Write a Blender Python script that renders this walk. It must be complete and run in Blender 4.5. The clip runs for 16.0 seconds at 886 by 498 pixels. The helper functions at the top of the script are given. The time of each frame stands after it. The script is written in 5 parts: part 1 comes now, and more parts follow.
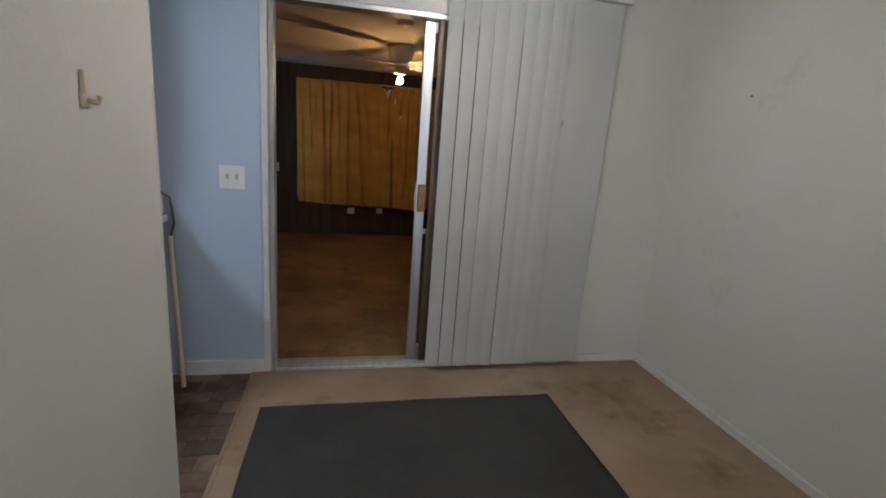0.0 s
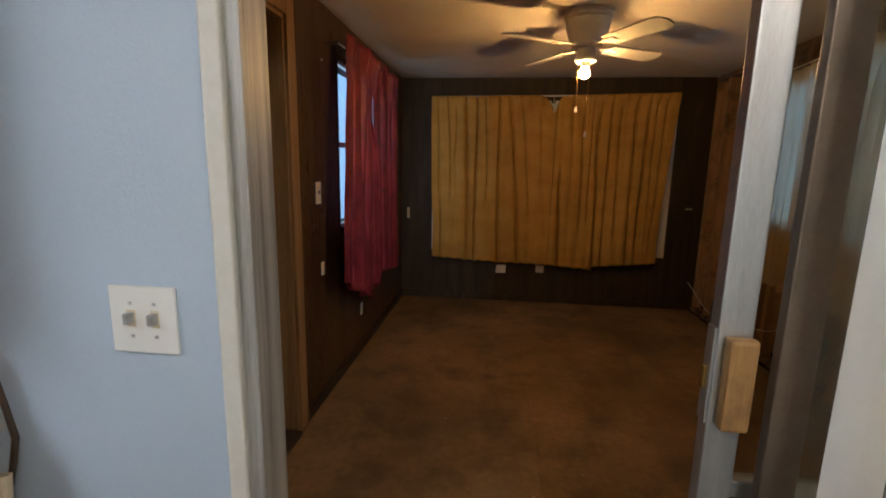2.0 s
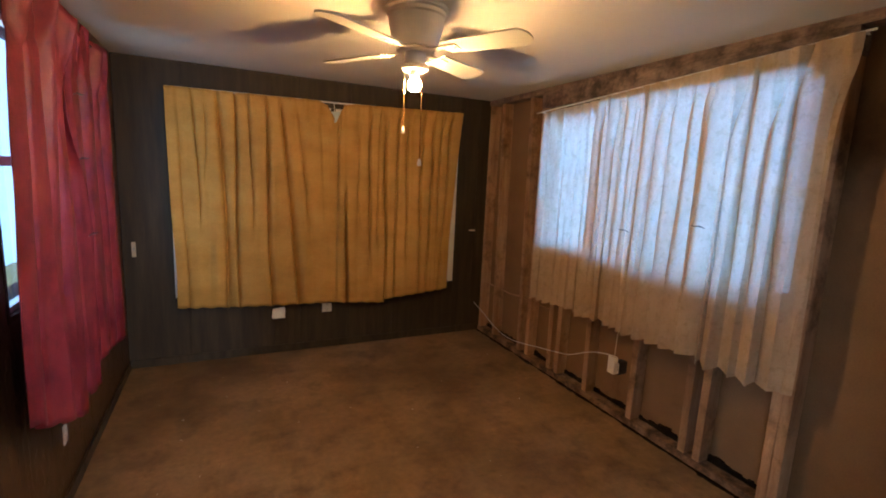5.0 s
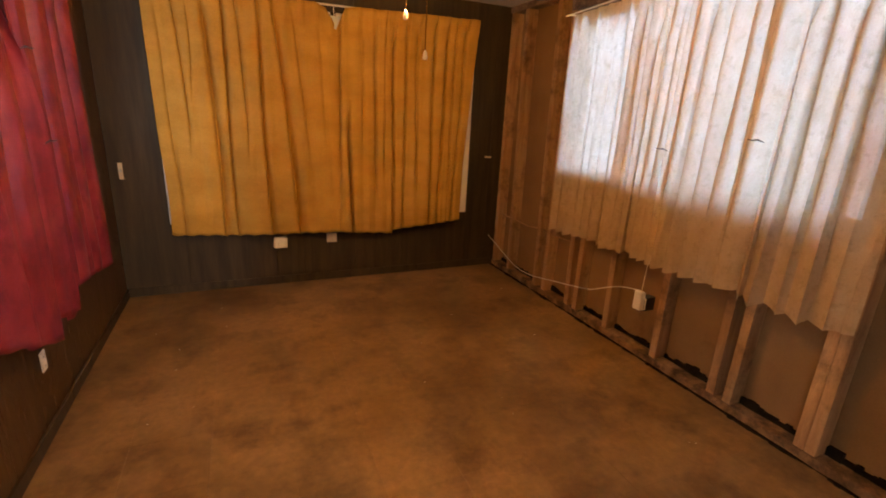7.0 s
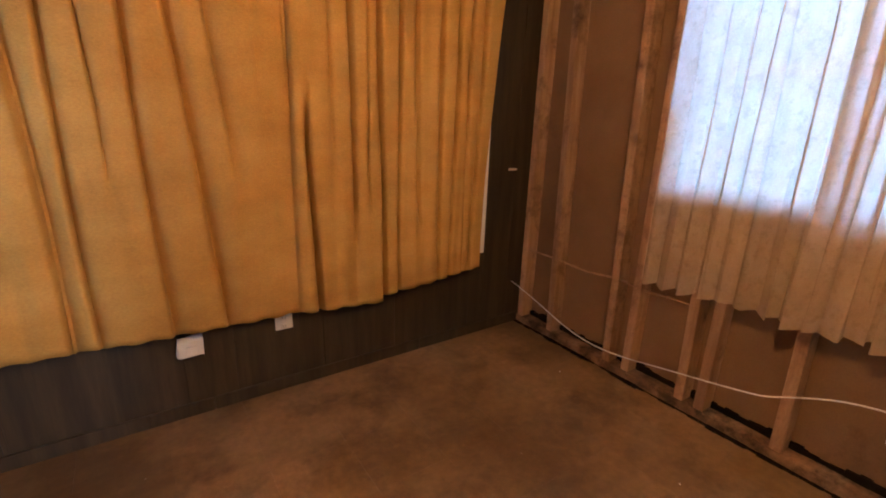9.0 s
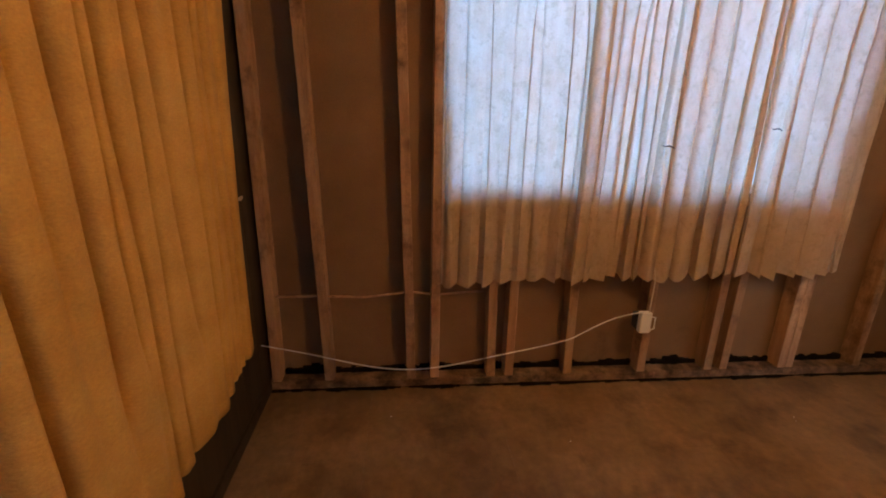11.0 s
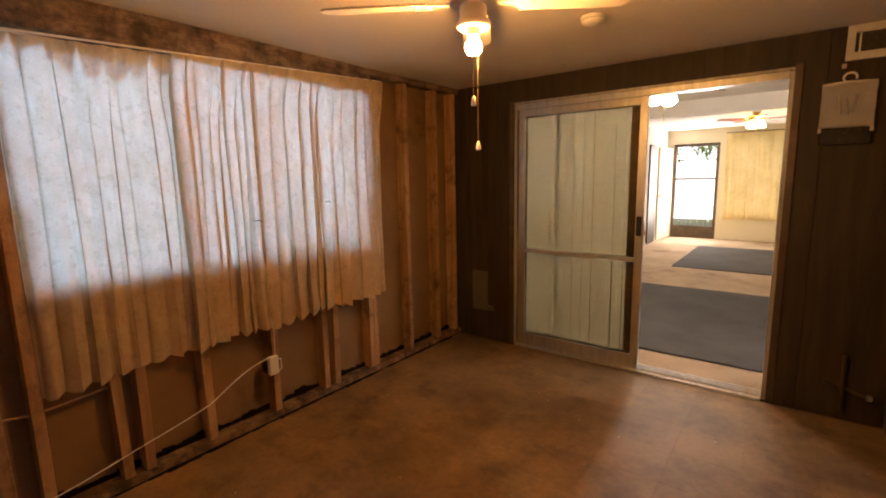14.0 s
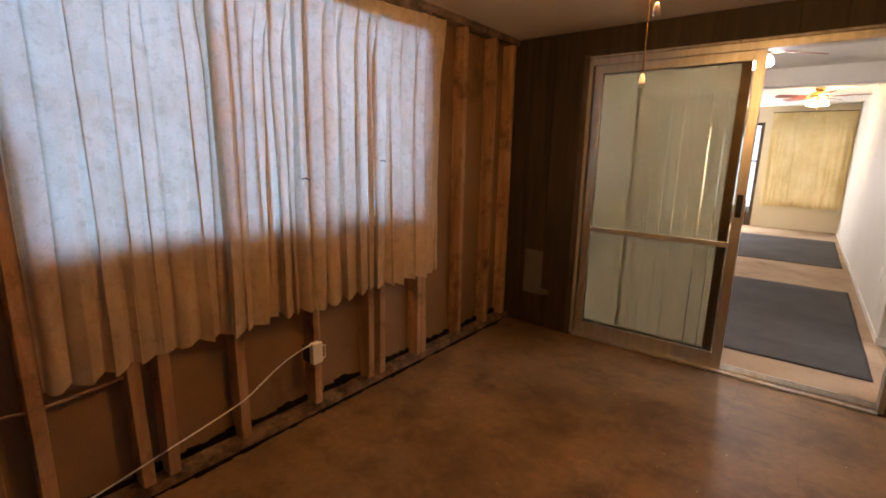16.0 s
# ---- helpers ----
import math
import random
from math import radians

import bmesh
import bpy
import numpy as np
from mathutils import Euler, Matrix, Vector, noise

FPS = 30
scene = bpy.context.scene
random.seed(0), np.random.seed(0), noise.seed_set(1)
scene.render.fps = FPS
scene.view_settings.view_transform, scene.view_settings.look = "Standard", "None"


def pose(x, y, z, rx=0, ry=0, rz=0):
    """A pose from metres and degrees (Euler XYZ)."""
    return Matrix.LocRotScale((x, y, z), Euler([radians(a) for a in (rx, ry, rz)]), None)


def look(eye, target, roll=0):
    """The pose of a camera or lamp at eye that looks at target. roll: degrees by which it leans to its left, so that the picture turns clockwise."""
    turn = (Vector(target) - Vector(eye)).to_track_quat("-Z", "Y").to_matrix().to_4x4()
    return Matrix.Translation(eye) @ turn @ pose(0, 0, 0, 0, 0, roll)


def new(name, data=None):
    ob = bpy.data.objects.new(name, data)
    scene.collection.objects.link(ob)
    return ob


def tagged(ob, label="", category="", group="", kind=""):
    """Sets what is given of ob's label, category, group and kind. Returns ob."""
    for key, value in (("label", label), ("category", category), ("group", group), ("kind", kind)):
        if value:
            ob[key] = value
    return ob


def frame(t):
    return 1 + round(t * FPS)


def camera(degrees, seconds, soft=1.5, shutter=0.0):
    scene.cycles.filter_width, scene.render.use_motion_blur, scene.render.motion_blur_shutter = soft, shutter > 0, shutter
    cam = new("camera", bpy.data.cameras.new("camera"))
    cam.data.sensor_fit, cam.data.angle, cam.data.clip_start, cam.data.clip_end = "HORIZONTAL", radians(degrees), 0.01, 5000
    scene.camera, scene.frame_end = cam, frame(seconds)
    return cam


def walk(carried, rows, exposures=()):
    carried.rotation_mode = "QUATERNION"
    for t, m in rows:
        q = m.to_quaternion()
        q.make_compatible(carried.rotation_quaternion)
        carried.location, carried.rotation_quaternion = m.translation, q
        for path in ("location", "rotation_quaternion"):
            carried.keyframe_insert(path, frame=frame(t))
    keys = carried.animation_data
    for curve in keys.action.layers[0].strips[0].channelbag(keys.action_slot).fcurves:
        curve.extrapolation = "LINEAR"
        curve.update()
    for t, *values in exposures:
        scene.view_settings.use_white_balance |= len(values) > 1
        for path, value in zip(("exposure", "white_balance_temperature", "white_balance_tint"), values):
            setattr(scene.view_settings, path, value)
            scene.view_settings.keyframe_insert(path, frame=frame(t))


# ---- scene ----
cam = camera(88.0, 16.0, soft=1.9)
PATH = [
    (0, (0.097, 0.132, 1.355), (0.526, 2.034, 0.909), 4.3),
    (0.5, (0.287, 0.53, 1.368), (0.289, 2.486, 0.952), 4.3),
    (1, (0.304, 1.031, 1.357), (0.112, 2.973, 0.919), 2.8),
    (1.5, (0.23, 1.542, 1.364), (0.003, 3.490, 0.971), 1.6),
    (2, (0.137, 2.002, 1.384), (-0.088, 3.957, 1.025), 1.1),
    (2.5, (0.016, 2.448, 1.399), (-0.144, 4.412, 1.055), 0.6),
    (3, (-0.039, 2.773, 1.391), (-0.068, 4.74, 1.03), 0.5),
    (3.5, (-0.121, 2.894, 1.416), (0.134, 4.845, 1.059), 0.8),
    (4, (-0.161, 2.858, 1.539), (0.453, 4.743, 1.275), 1.8),
    (4.5, (-0.171, 2.833, 1.587), (0.634, 4.646, 1.331), 2.3),
    (4.7, (-0.175, 2.825, 1.566), (0.678, 4.613, 1.288), 2.4),
    (6.8, (-0.058, 2.967, 1.358), (0.755, 4.711, 0.812), 3.2),
    (7, (-0.036, 3.046, 1.375), (0.746, 4.795, 0.803), 2.9),
    (7.5, (0.012, 3.166, 1.371), (0.598, 4.982, 0.771), 1.6),
    (8, (-0.065, 3.599, 1.342), (0.352, 5.452, 0.715), 0.4),
    (8.5, (-0.012, 4.109, 1.34), (0.543, 5.934, 0.736), -0.1),
    (9, (0.086, 4.656, 1.329), (1.177, 6.23, 0.753), 1.9),
    (9.5, (0.162, 5.151, 1.331), (1.769, 6.192, 0.754), 2.7),
    (9.7, (0.197, 5.322, 1.33), (1.907, 6.173, 0.738), 2.0),
    (11.8, (-0.086, 6.287, 1.474), (1.789, 5.69, 1.117), 2.3),
    (12, (-0.113, 6.342, 1.498), (1.762, 5.687, 1.263), 2.8),
    (12.5, (-0.212, 6.352, 1.584), (1.66, 5.651, 1.552), 3.0),
    (13, (-0.231, 6.237, 1.533), (1.525, 5.284, 1.442), 1.3),
    (13.5, (-0.275, 6.206, 1.477), (1.234, 4.908, 1.277), 0.5),
    (14, (-0.346, 6.247, 1.454), (0.86, 4.68, 1.15), -1.1),
    (14.5, (-0.409, 6.27, 1.482), (0.623, 4.587, 1.163), -0.7),
    (15, (-0.397, 6.266, 1.464), (0.631, 4.584, 1.125), 0.4),
    (15.5, (-0.221, 6.15, 1.436), (0.922, 4.546, 1.087), 1.9),
    (16, (0.23, 6.123, 1.368), (1.433, 4.579, 0.96), 1.2),
]
EXPOSURES = [
    (0.0, -0.52, 5600, 10), (1.0, -0.50, 5700, 10), (1.5, -0.50, 6100, 10), (2.0, -0.08, 6200, 10), (2.5, 0.66, 5000, 10), (3.0, 1.24, 4700, 11), (3.5, 1.44, 4600, 11), (4.0, 1.15, 4700, 10), (4.5, 1.08, 5050, 10),
    (7.0, 1.40, 8800, 26), (8.0, 1.63, 11000, 33), (8.5, 1.8, 10200, 31), (9.0, 1.68, 5900, 24), (9.5, 1.22, 4900, 20), (11.8, 1.18, 7900, 27), (12.5, 1.16, 8900, 29),
    (13.5, 1.12, 8800, 26), (14.5, 1.04, 7500, 25), (15.5, 1.02, 6900, 24), (16.0, 0.95, 6900, 24)]
walk(cam, [(t, look(eye, target, roll)) for t, eye, target, roll in PATH], EXPOSURES)

# ---- world, sun, lamps ----
world = bpy.data.worlds.new("sky")
scene.world = world
world.use_nodes = True
wn = world.node_tree
sky = wn.nodes.new("ShaderNodeTexSky")
sky.sky_type = "NISHITA"
sky.sun_disc = False
sky.sun_elevation, sky.sun_rotation = radians(56), radians(180)
wn.links.new(sky.outputs[0], wn.nodes["Background"].inputs[0])
wn.nodes["Background"].inputs[1].default_value = 0.12
sun = new("sun", bpy.data.lights.new("sun", "SUN"))
sun.data.energy, sun.data.angle, sun.data.color = 2.2, radians(12), (1, 0.97, 0.92)
sun.matrix_world = look((0, -20, 30), (0.3, 0, 0))


def window_light(name, eye, target, w, h, watts, colour, spread=180):
    """Sky light standing in a window's opening."""
    lamp = new(name, bpy.data.lights.new(name, "AREA"))
    lamp.data.shape, lamp.data.size, lamp.data.size_y = "RECTANGLE", w, h
    lamp.data.energy, lamp.data.color = watts, colour
    lamp.data.spread = radians(spread)
    lamp.matrix_world = look(eye, target)
    return lamp


WINDOW_LAMP_X = -0.915
BULB_STRENGTH = 615.0
FAN_LIGHT, KITCHEN_LIGHT = 132.0, 72.0
OUTSIDE = 0.45
window_light("sky_light_east", (2.172, 4.905, 1.535), (0, 4.905, 1.08), 1.85, 1.04, 10.5, (0.155, 0.44, 1.0), 46)
window_light("sky_light_west", (WINDOW_LAMP_X, 5.5, 1.5), (0, 5.5, 1.5), 1.3, 0.95, 4.0, (0.55, 0.76, 1.0))
window_light("sky_light_kitchen", (-2.0, 2.78, 1.3), (-2.0, 0, 1.1), 1.2, 0.5, 40, (0.72, 0.86, 1.0))
window_light("sky_light_front", (1.5, -5.53, 1.2), (1.5, 0, 1.0), 0.7, 1.7, 55, (0.85, 0.93, 1.0))

# ---- materials ----
def surf(name, colours, rough=0.6, big=2.0, fine=40.0, grain=0.25, bump=0.15, metal=0.0, stretch=(1, 1, 1), translucent=0.0, spread=0.0, stain=None, stain_scale=1.2, stain_at=0.6, spec=0.4, shift=False, clear=0.0):
    """A worn painted or natural surface: two or three colours in large patches, fine grain, relief, and optional dark stains."""
    m = bpy.data.materials.new(name)
    m.use_nodes = True
    t = m.node_tree
    n, l = t.nodes, t.links
    bsdf = n["Principled BSDF"]
    co = n.new("ShaderNodeNewGeometry")
    mp = n.new("ShaderNodeMapping")
    mp.inputs["Scale"].default_value = stretch
    l.new(co.outputs["Position"], mp.inputs[0])
    vec = mp.outputs[0]
    info = n.new("ShaderNodeObjectInfo")
    off = n.new("ShaderNodeVectorMath")
    off.operation = "ADD"
    mul = n.new("ShaderNodeMath")
    mul.operation = "MULTIPLY"
    mul.inputs[1].default_value = 37.0
    l.new(info.outputs["Random"], mul.inputs[0])
    l.new(vec, off.inputs[0])
    l.new(mul.outputs[0], off.inputs[1])
    vec = off.outputs[0] if shift else vec
    a = n.new("ShaderNodeTexNoise")
    a.inputs["Scale"].default_value, a.inputs["Detail"].default_value, a.inputs["Roughness"].default_value = big, 6, 0.6
    b = n.new("ShaderNodeTexNoise")
    b.inputs["Scale"].default_value, b.inputs["Detail"].default_value, b.inputs["Roughness"].default_value = fine, 4, 0.65
    l.new(vec, a.inputs[0])
    l.new(vec, b.inputs[0])
    ramp = n.new("ShaderNodeValToRGB")
    e = ramp.color_ramp.elements
    e[0].position, e[1].position = 0.32, 0.68
    e[0].color, e[1].color = (*colours[0], 1), (*colours[-1], 1)
    if len(colours) == 3:
        e.new(0.5).color = (*colours[1], 1)
    l.new(a.outputs[0], ramp.inputs[0])
    mix = n.new("ShaderNodeMix")
    mix.data_type, mix.blend_type = "RGBA", "OVERLAY"
    mix.inputs[0].default_value = grain
    l.new(ramp.outputs[0], mix.inputs[6])
    l.new(b.outputs[0], mix.inputs[7])
    out = mix.outputs[2]
    if spread:
        hsv = n.new("ShaderNodeHueSaturation")
        rng = n.new("ShaderNodeMapRange")
        rng.inputs[3].default_value, rng.inputs[4].default_value = 1 - spread, 1 + spread
        l.new(info.outputs["Random"], rng.inputs[0])
        l.new(rng.outputs[0], hsv.inputs["Value"])
        l.new(out, hsv.inputs["Color"])
        out = hsv.outputs[0]
    if stain:
        s = n.new("ShaderNodeTexNoise")
        s.inputs["Scale"].default_value, s.inputs["Detail"].default_value, s.inputs["Roughness"].default_value = stain_scale, 8, 0.68
        l.new(co.outputs["Position"], s.inputs[0])
        sr = n.new("ShaderNodeMapRange")
        sr.inputs[1].default_value, sr.inputs[2].default_value, sr.inputs[4].default_value = stain_at - 0.08, stain_at + 0.1, 0.8
        l.new(s.outputs[0], sr.inputs[0])
        sm = n.new("ShaderNodeMix")
        sm.data_type = "RGBA"
        sm.inputs[7].default_value = (*stain, 1)
        l.new(sr.outputs[0], sm.inputs[0])
        l.new(out, sm.inputs[6])
        out = sm.outputs[2]
    l.new(out, bsdf.inputs["Base Color"])
    rr = n.new("ShaderNodeMapRange")
    rr.inputs[3].default_value, rr.inputs[4].default_value = max(0.05, rough - 0.12), min(1, rough + 0.12)
    l.new(b.outputs[0], rr.inputs[0])
    l.new(rr.outputs[0], bsdf.inputs["Roughness"])
    bsdf.inputs["Metallic"].default_value = metal
    bsdf.inputs["Specular IOR Level"].default_value = spec
    bp = n.new("ShaderNodeBump")
    bp.inputs["Strength"].default_value, bp.inputs["Distance"].default_value = bump, 0.004
    l.new(b.outputs[0], bp.inputs["Height"])
    l.new(bp.outputs[0], bsdf.inputs["Normal"])
    if translucent:
        tr = n.new("ShaderNodeBsdfTranslucent")
        l.new(out, tr.inputs[0])
        ms = n.new("ShaderNodeMixShader")
        ms.inputs[0].default_value = translucent
        l.new(bsdf.outputs[0], ms.inputs[1])
        l.new(tr.outputs[0], ms.inputs[2])
        l.new(ms.outputs[0], n["Material Output"].inputs[0])
    if clear:
        tp = n.new("ShaderNodeBsdfTransparent")
        ms2 = n.new("ShaderNodeMixShader")
        thin = n.new("ShaderNodeMapRange")
        thin.inputs[1].default_value, thin.inputs[2].default_value = 0.3, 0.7
        thin.inputs[3].default_value, thin.inputs[4].default_value = clear * 0.7, clear * 1.25
        l.new(b.outputs[0], thin.inputs[0])
        l.new(thin.outputs[0], ms2.inputs[0])
        l.new(ms.outputs[0], ms2.inputs[1])
        l.new(tp.outputs[0], ms2.inputs[2])
        l.new(ms2.outputs[0], n["Material Output"].inputs[0])
    return m


def glow(name, colour, strength):
    m = bpy.data.materials.new(name)
    m.use_nodes = True
    b = m.node_tree.nodes["Principled BSDF"]
    b.inputs["Base Color"].default_value = (*colour, 1)
    b.inputs["Emission Color"].default_value = (*colour, 1)
    b.inputs["Emission Strength"].default_value = strength
    return m


def glass(name, tint=(0.95, 0.97, 0.97), rough=0.02):
    m = bpy.data.materials.new(name)
    m.use_nodes = True
    t = m.node_tree
    n, l = t.nodes, t.links
    n.remove(n["Principled BSDF"])
    tr = n.new("ShaderNodeBsdfTransparent")
    tr.inputs[0].default_value = (*tint, 1)
    gl = n.new("ShaderNodeBsdfGlossy")
    gl.inputs["Roughness"].default_value = rough
    lw = n.new("ShaderNodeLayerWeight")
    lw.inputs[0].default_value = 0.5
    pw = n.new("ShaderNodeMath")
    pw.operation = "POWER"
    pw.inputs[1].default_value = 4.0
    fr = n.new("ShaderNodeMath")
    fr.operation = "MULTIPLY_ADD"
    fr.inputs[1].default_value, fr.inputs[2].default_value = 0.5, 0.04
    l.new(lw.outputs["Facing"], pw.inputs[0])
    l.new(pw.outputs[0], fr.inputs[0])
    ms = n.new("ShaderNodeMixShader")
    l.new(fr.outputs[0], ms.inputs[0])
    l.new(tr.outputs[0], ms.inputs[1])
    l.new(gl.outputs[0], ms.inputs[2])
    l.new(ms.outputs[0], n["Material Output"].inputs[0])
    return m


M_PANEL = surf("dark_panelling", [(0.027, 0.018, 0.009), (0.043, 0.029, 0.014), (0.060, 0.040, 0.021)], 0.60, 3, 30, 0.35, 0.10, stretch=(6, 6, 0.5), spread=0.05, shift=True)
M_PANEL_RED = surf("varnished_red_panelling", [(0.045, 0.021, 0.008), (0.062, 0.030, 0.0115), (0.082, 0.041, 0.0165)], 0.30, 3, 30, 0.35, 0.06, stretch=(6, 6, 0.4), spread=0.05, shift=True)
M_PANEL_BACK = surf("panelling_joint", [(0.010, 0.007, 0.004), (0.02, 0.012, 0.008)], 0.8)
M_SHEATH = surf("fibreboard", [(0.165, 0.096, 0.045), (0.215, 0.128, 0.060), (0.26, 0.158, 0.077)], 0.9, 1.2, 120, 0.25, 0.25, stain=(0.04, 0.022, 0.012), stain_scale=1.6, stain_at=0.66)
M_STUD = surf("old_timber", [(0.28, 0.155, 0.078), (0.39, 0.232, 0.122), (0.49, 0.315, 0.18)], 0.75, 3, 60, 0.4, 0.3, stretch=(5, 5, 0.6), spread=0.18, shift=True, stain=(0.07, 0.036, 0.018), stain_scale=5, stain_at=0.585)
M_HEADER = surf("stained_header_timber", [(0.10, 0.074, 0.060), (0.21, 0.15, 0.118), (0.29, 0.21, 0.162)], 0.85, 6, 50, 0.6, 0.4, stretch=(3, 0.8, 4), stain=(0.025, 0.018, 0.015), stain_scale=7, stain_at=0.52)
M_PLATE = surf("mouldy_bottom_plate", [(0.10, 0.06, 0.035), (0.22, 0.13, 0.07), (0.32, 0.21, 0.12)], 0.9, 7, 60, 0.5, 0.4, stain=(0.008, 0.006, 0.005), stain_scale=9, stain_at=0.53)
M_MOULD = surf("black_mould", [(0.005, 0.004, 0.003), (0.014, 0.010, 0.007)], 0.95, 12, 80, 0.3, 0.4, spec=0.1)
M_TILE = surf("worn_floor_tile", [(0.12, 0.071, 0.032), (0.21, 0.130, 0.061), (0.30, 0.188, 0.094)], 0.54, 1.3, 24, 0.45, 0.08, spread=0.05, stain=(0.085, 0.049, 0.025), stain_scale=3.2, stain_at=0.575, spec=0.35)
M_MASTIC = surf("black_mastic", [(0.05, 0.032, 0.02), (0.09, 0.055, 0.033)], 0.9)
M_CEIL = surf("sunroom_ceiling_paint", [(0.66, 0.60, 0.53), (0.74, 0.69, 0.62)], 0.9, 0.8, 90, 0.12, 0.2)
M_GOLD = surf("gold_curtain_cloth", [(0.50, 0.275, 0.055), (0.57, 0.325, 0.070), (0.63, 0.370, 0.088)], 0.85, 5, 190, 0.35, 0.6, stretch=(0.55, 0.55, 1.1), translucent=0.08)
M_RED = surf("red_curtain_cloth", [(0.20, 0.019, 0.028), (0.28, 0.033, 0.044), (0.35, 0.054, 0.063)], 0.42, 6, 200, 0.3, 0.25, translucent=0.18, stain=(0.13, 0.010, 0.017), stain_scale=7, stain_at=0.555)
M_SHEER = surf("sheer_white_curtain_cloth", [(0.60, 0.45, 0.285), (0.66, 0.50, 0.325), (0.71, 0.56, 0.38)], 0.9, 16, 240, 0.3, 0.3, stretch=(1, 1, 0.6), translucent=0.42, clear=0.11, stain=(0.48, 0.35, 0.21), stain_scale=26, stain_at=0.60)
M_WHITE = surf("white_plastic", [(0.74, 0.73, 0.69), (0.80, 0.79, 0.76)], 0.4, 3, 60, 0.06, 0.03)
M_IVORY = surf("ivory_plastic", [(0.62, 0.52, 0.36), (0.70, 0.60, 0.43)], 0.4, 3, 60, 0.06, 0.03)
M_FAN = surf("fan_enamel", [(0.70, 0.66, 0.58), (0.78, 0.74, 0.67)], 0.4, 4, 80, 0.08, 0.04)
M_BRASS = surf("brass", [(0.62, 0.42, 0.12), (0.75, 0.54, 0.20)], 0.22, 8, 90, 0.1, 0.02, metal=1.0)
M_ALU = surf("mill_aluminium", [(0.46, 0.46, 0.45), (0.62, 0.62, 0.61)], 0.38, 6, 120, 0.25, 0.05, metal=0.9, stretch=(4, 4, 0.5))
M_JAMB = surf("weathered_aluminium", [(0.26, 0.25, 0.225), (0.42, 0.41, 0.375), (0.52, 0.51, 0.48)], 0.45, 5, 70, 0.4, 0.08, metal=0.35, stretch=(9, 9, 0.35))
M_ALU_DARK = surf("bronze_aluminium", [(0.10, 0.075, 0.055), (0.16, 0.12, 0.09)], 0.42, 6, 120, 0.2, 0.05, metal=0.7)
M_BLUE = surf("pale_blue_paint", [(0.43, 0.52, 0.63), (0.47, 0.56, 0.67)], 0.6, 1.0, 160, 0.08, 0.22)
M_WALL = surf("off_white_wall_paint", [(0.60, 0.58, 0.52), (0.66, 0.64, 0.58)], 0.7, 0.7, 150, 0.10, 0.22, stain=(0.46, 0.42, 0.35), stain_scale=2.2, stain_at=0.69)
M_CREAM = surf("cream_wall_paint", [(0.62, 0.55, 0.40), (0.68, 0.61, 0.46)], 0.7, 0.7, 150, 0.10, 0.22)
M_CEIL2 = surf("white_ceiling_paint", [(0.70, 0.69, 0.65), (0.76, 0.75, 0.72)], 0.9, 0.7, 120, 0.1, 0.25)
M_TRIM = surf("white_trim_paint", [(0.62, 0.60, 0.54), (0.72, 0.70, 0.65)], 0.45, 5, 60, 0.15, 0.08, stain=(0.36, 0.31, 0.24), stain_scale=7, stain_at=0.68)
M_DOORPAINT = surf("white_door_paint", [(0.46, 0.455, 0.45), (0.53, 0.525, 0.52)], 0.45, 2, 80, 0.08, 0.06)
M_CASING = surf("varnished_pine", [(0.20, 0.105, 0.035), (0.30, 0.165, 0.06), (0.36, 0.21, 0.085)], 0.42, 3, 40, 0.4, 0.15, stretch=(7, 7, 0.5), spread=0.1, shift=True, stain=(0.10, 0.05, 0.02), stain_scale=6, stain_at=0.66)
M_CARPET = surf("worn_beige_carpet", [(0.27, 0.19, 0.12), (0.34, 0.25, 0.165), (0.40, 0.30, 0.205)], 0.95, 1.5, 320, 0.5, 0.9, stain=(0.13, 0.08, 0.045), stain_scale=2.0, stain_at=0.62, spec=0.1)
M_MAT = surf("charcoal_mat", [(0.045, 0.043, 0.040), (0.065, 0.062, 0.058)], 0.95, 2, 300, 0.5, 0.8, spec=0.1)
M_VINYL = surf("dark_vinyl_tile", [(0.05, 0.035, 0.025), (0.115, 0.078, 0.052), (0.21, 0.145, 0.10)], 0.4, 5, 50, 0.4, 0.1, spread=0.45, shift=True)
M_CAB = surf("stained_oak", [(0.12, 0.040, 0.011), (0.185, 0.068, 0.019), (0.26, 0.103, 0.032)], 0.42, 2.5, 50, 0.4, 0.1, stretch=(5, 5, 0.5), stain=(0.11, 0.04, 0.012), stain_scale=3, stain_at=0.68)
M_LAMINATE = surf("speckled_laminate", [(0.60, 0.53, 0.44), (0.68, 0.61, 0.52)], 0.3, 3, 200, 0.2, 0.02)
M_LAM_EDGE = surf("worn_laminate_edge", [(0.42, 0.42, 0.40), (0.54, 0.54, 0.52)], 0.4, 5, 90, 0.2, 0.03)
M_BLIND = surf("vinyl_blind", [(0.82, 0.82, 0.79), (0.88, 0.88, 0.85)], 0.5, 2, 40, 0.06, 0.03, translucent=0.03)
M_EXT_RED = surf("red_enamel", [(0.45, 0.02, 0.02), (0.52, 0.03, 0.03)], 0.3, 4, 60, 0.1, 0.02)
M_BLACK = surf("black_plastic", [(0.015, 0.015, 0.015), (0.03, 0.03, 0.03)], 0.5, 4, 60, 0.2, 0.05)
M_PAPER = surf("white_paper", [(0.72, 0.71, 0.68), (0.80, 0.79, 0.76)], 0.8, 6, 80, 0.1, 0.1)
M_GREY_BAR = surf("faded_grey_print", [(0.30, 0.29, 0.28), (0.38, 0.37, 0.35)], 0.8)
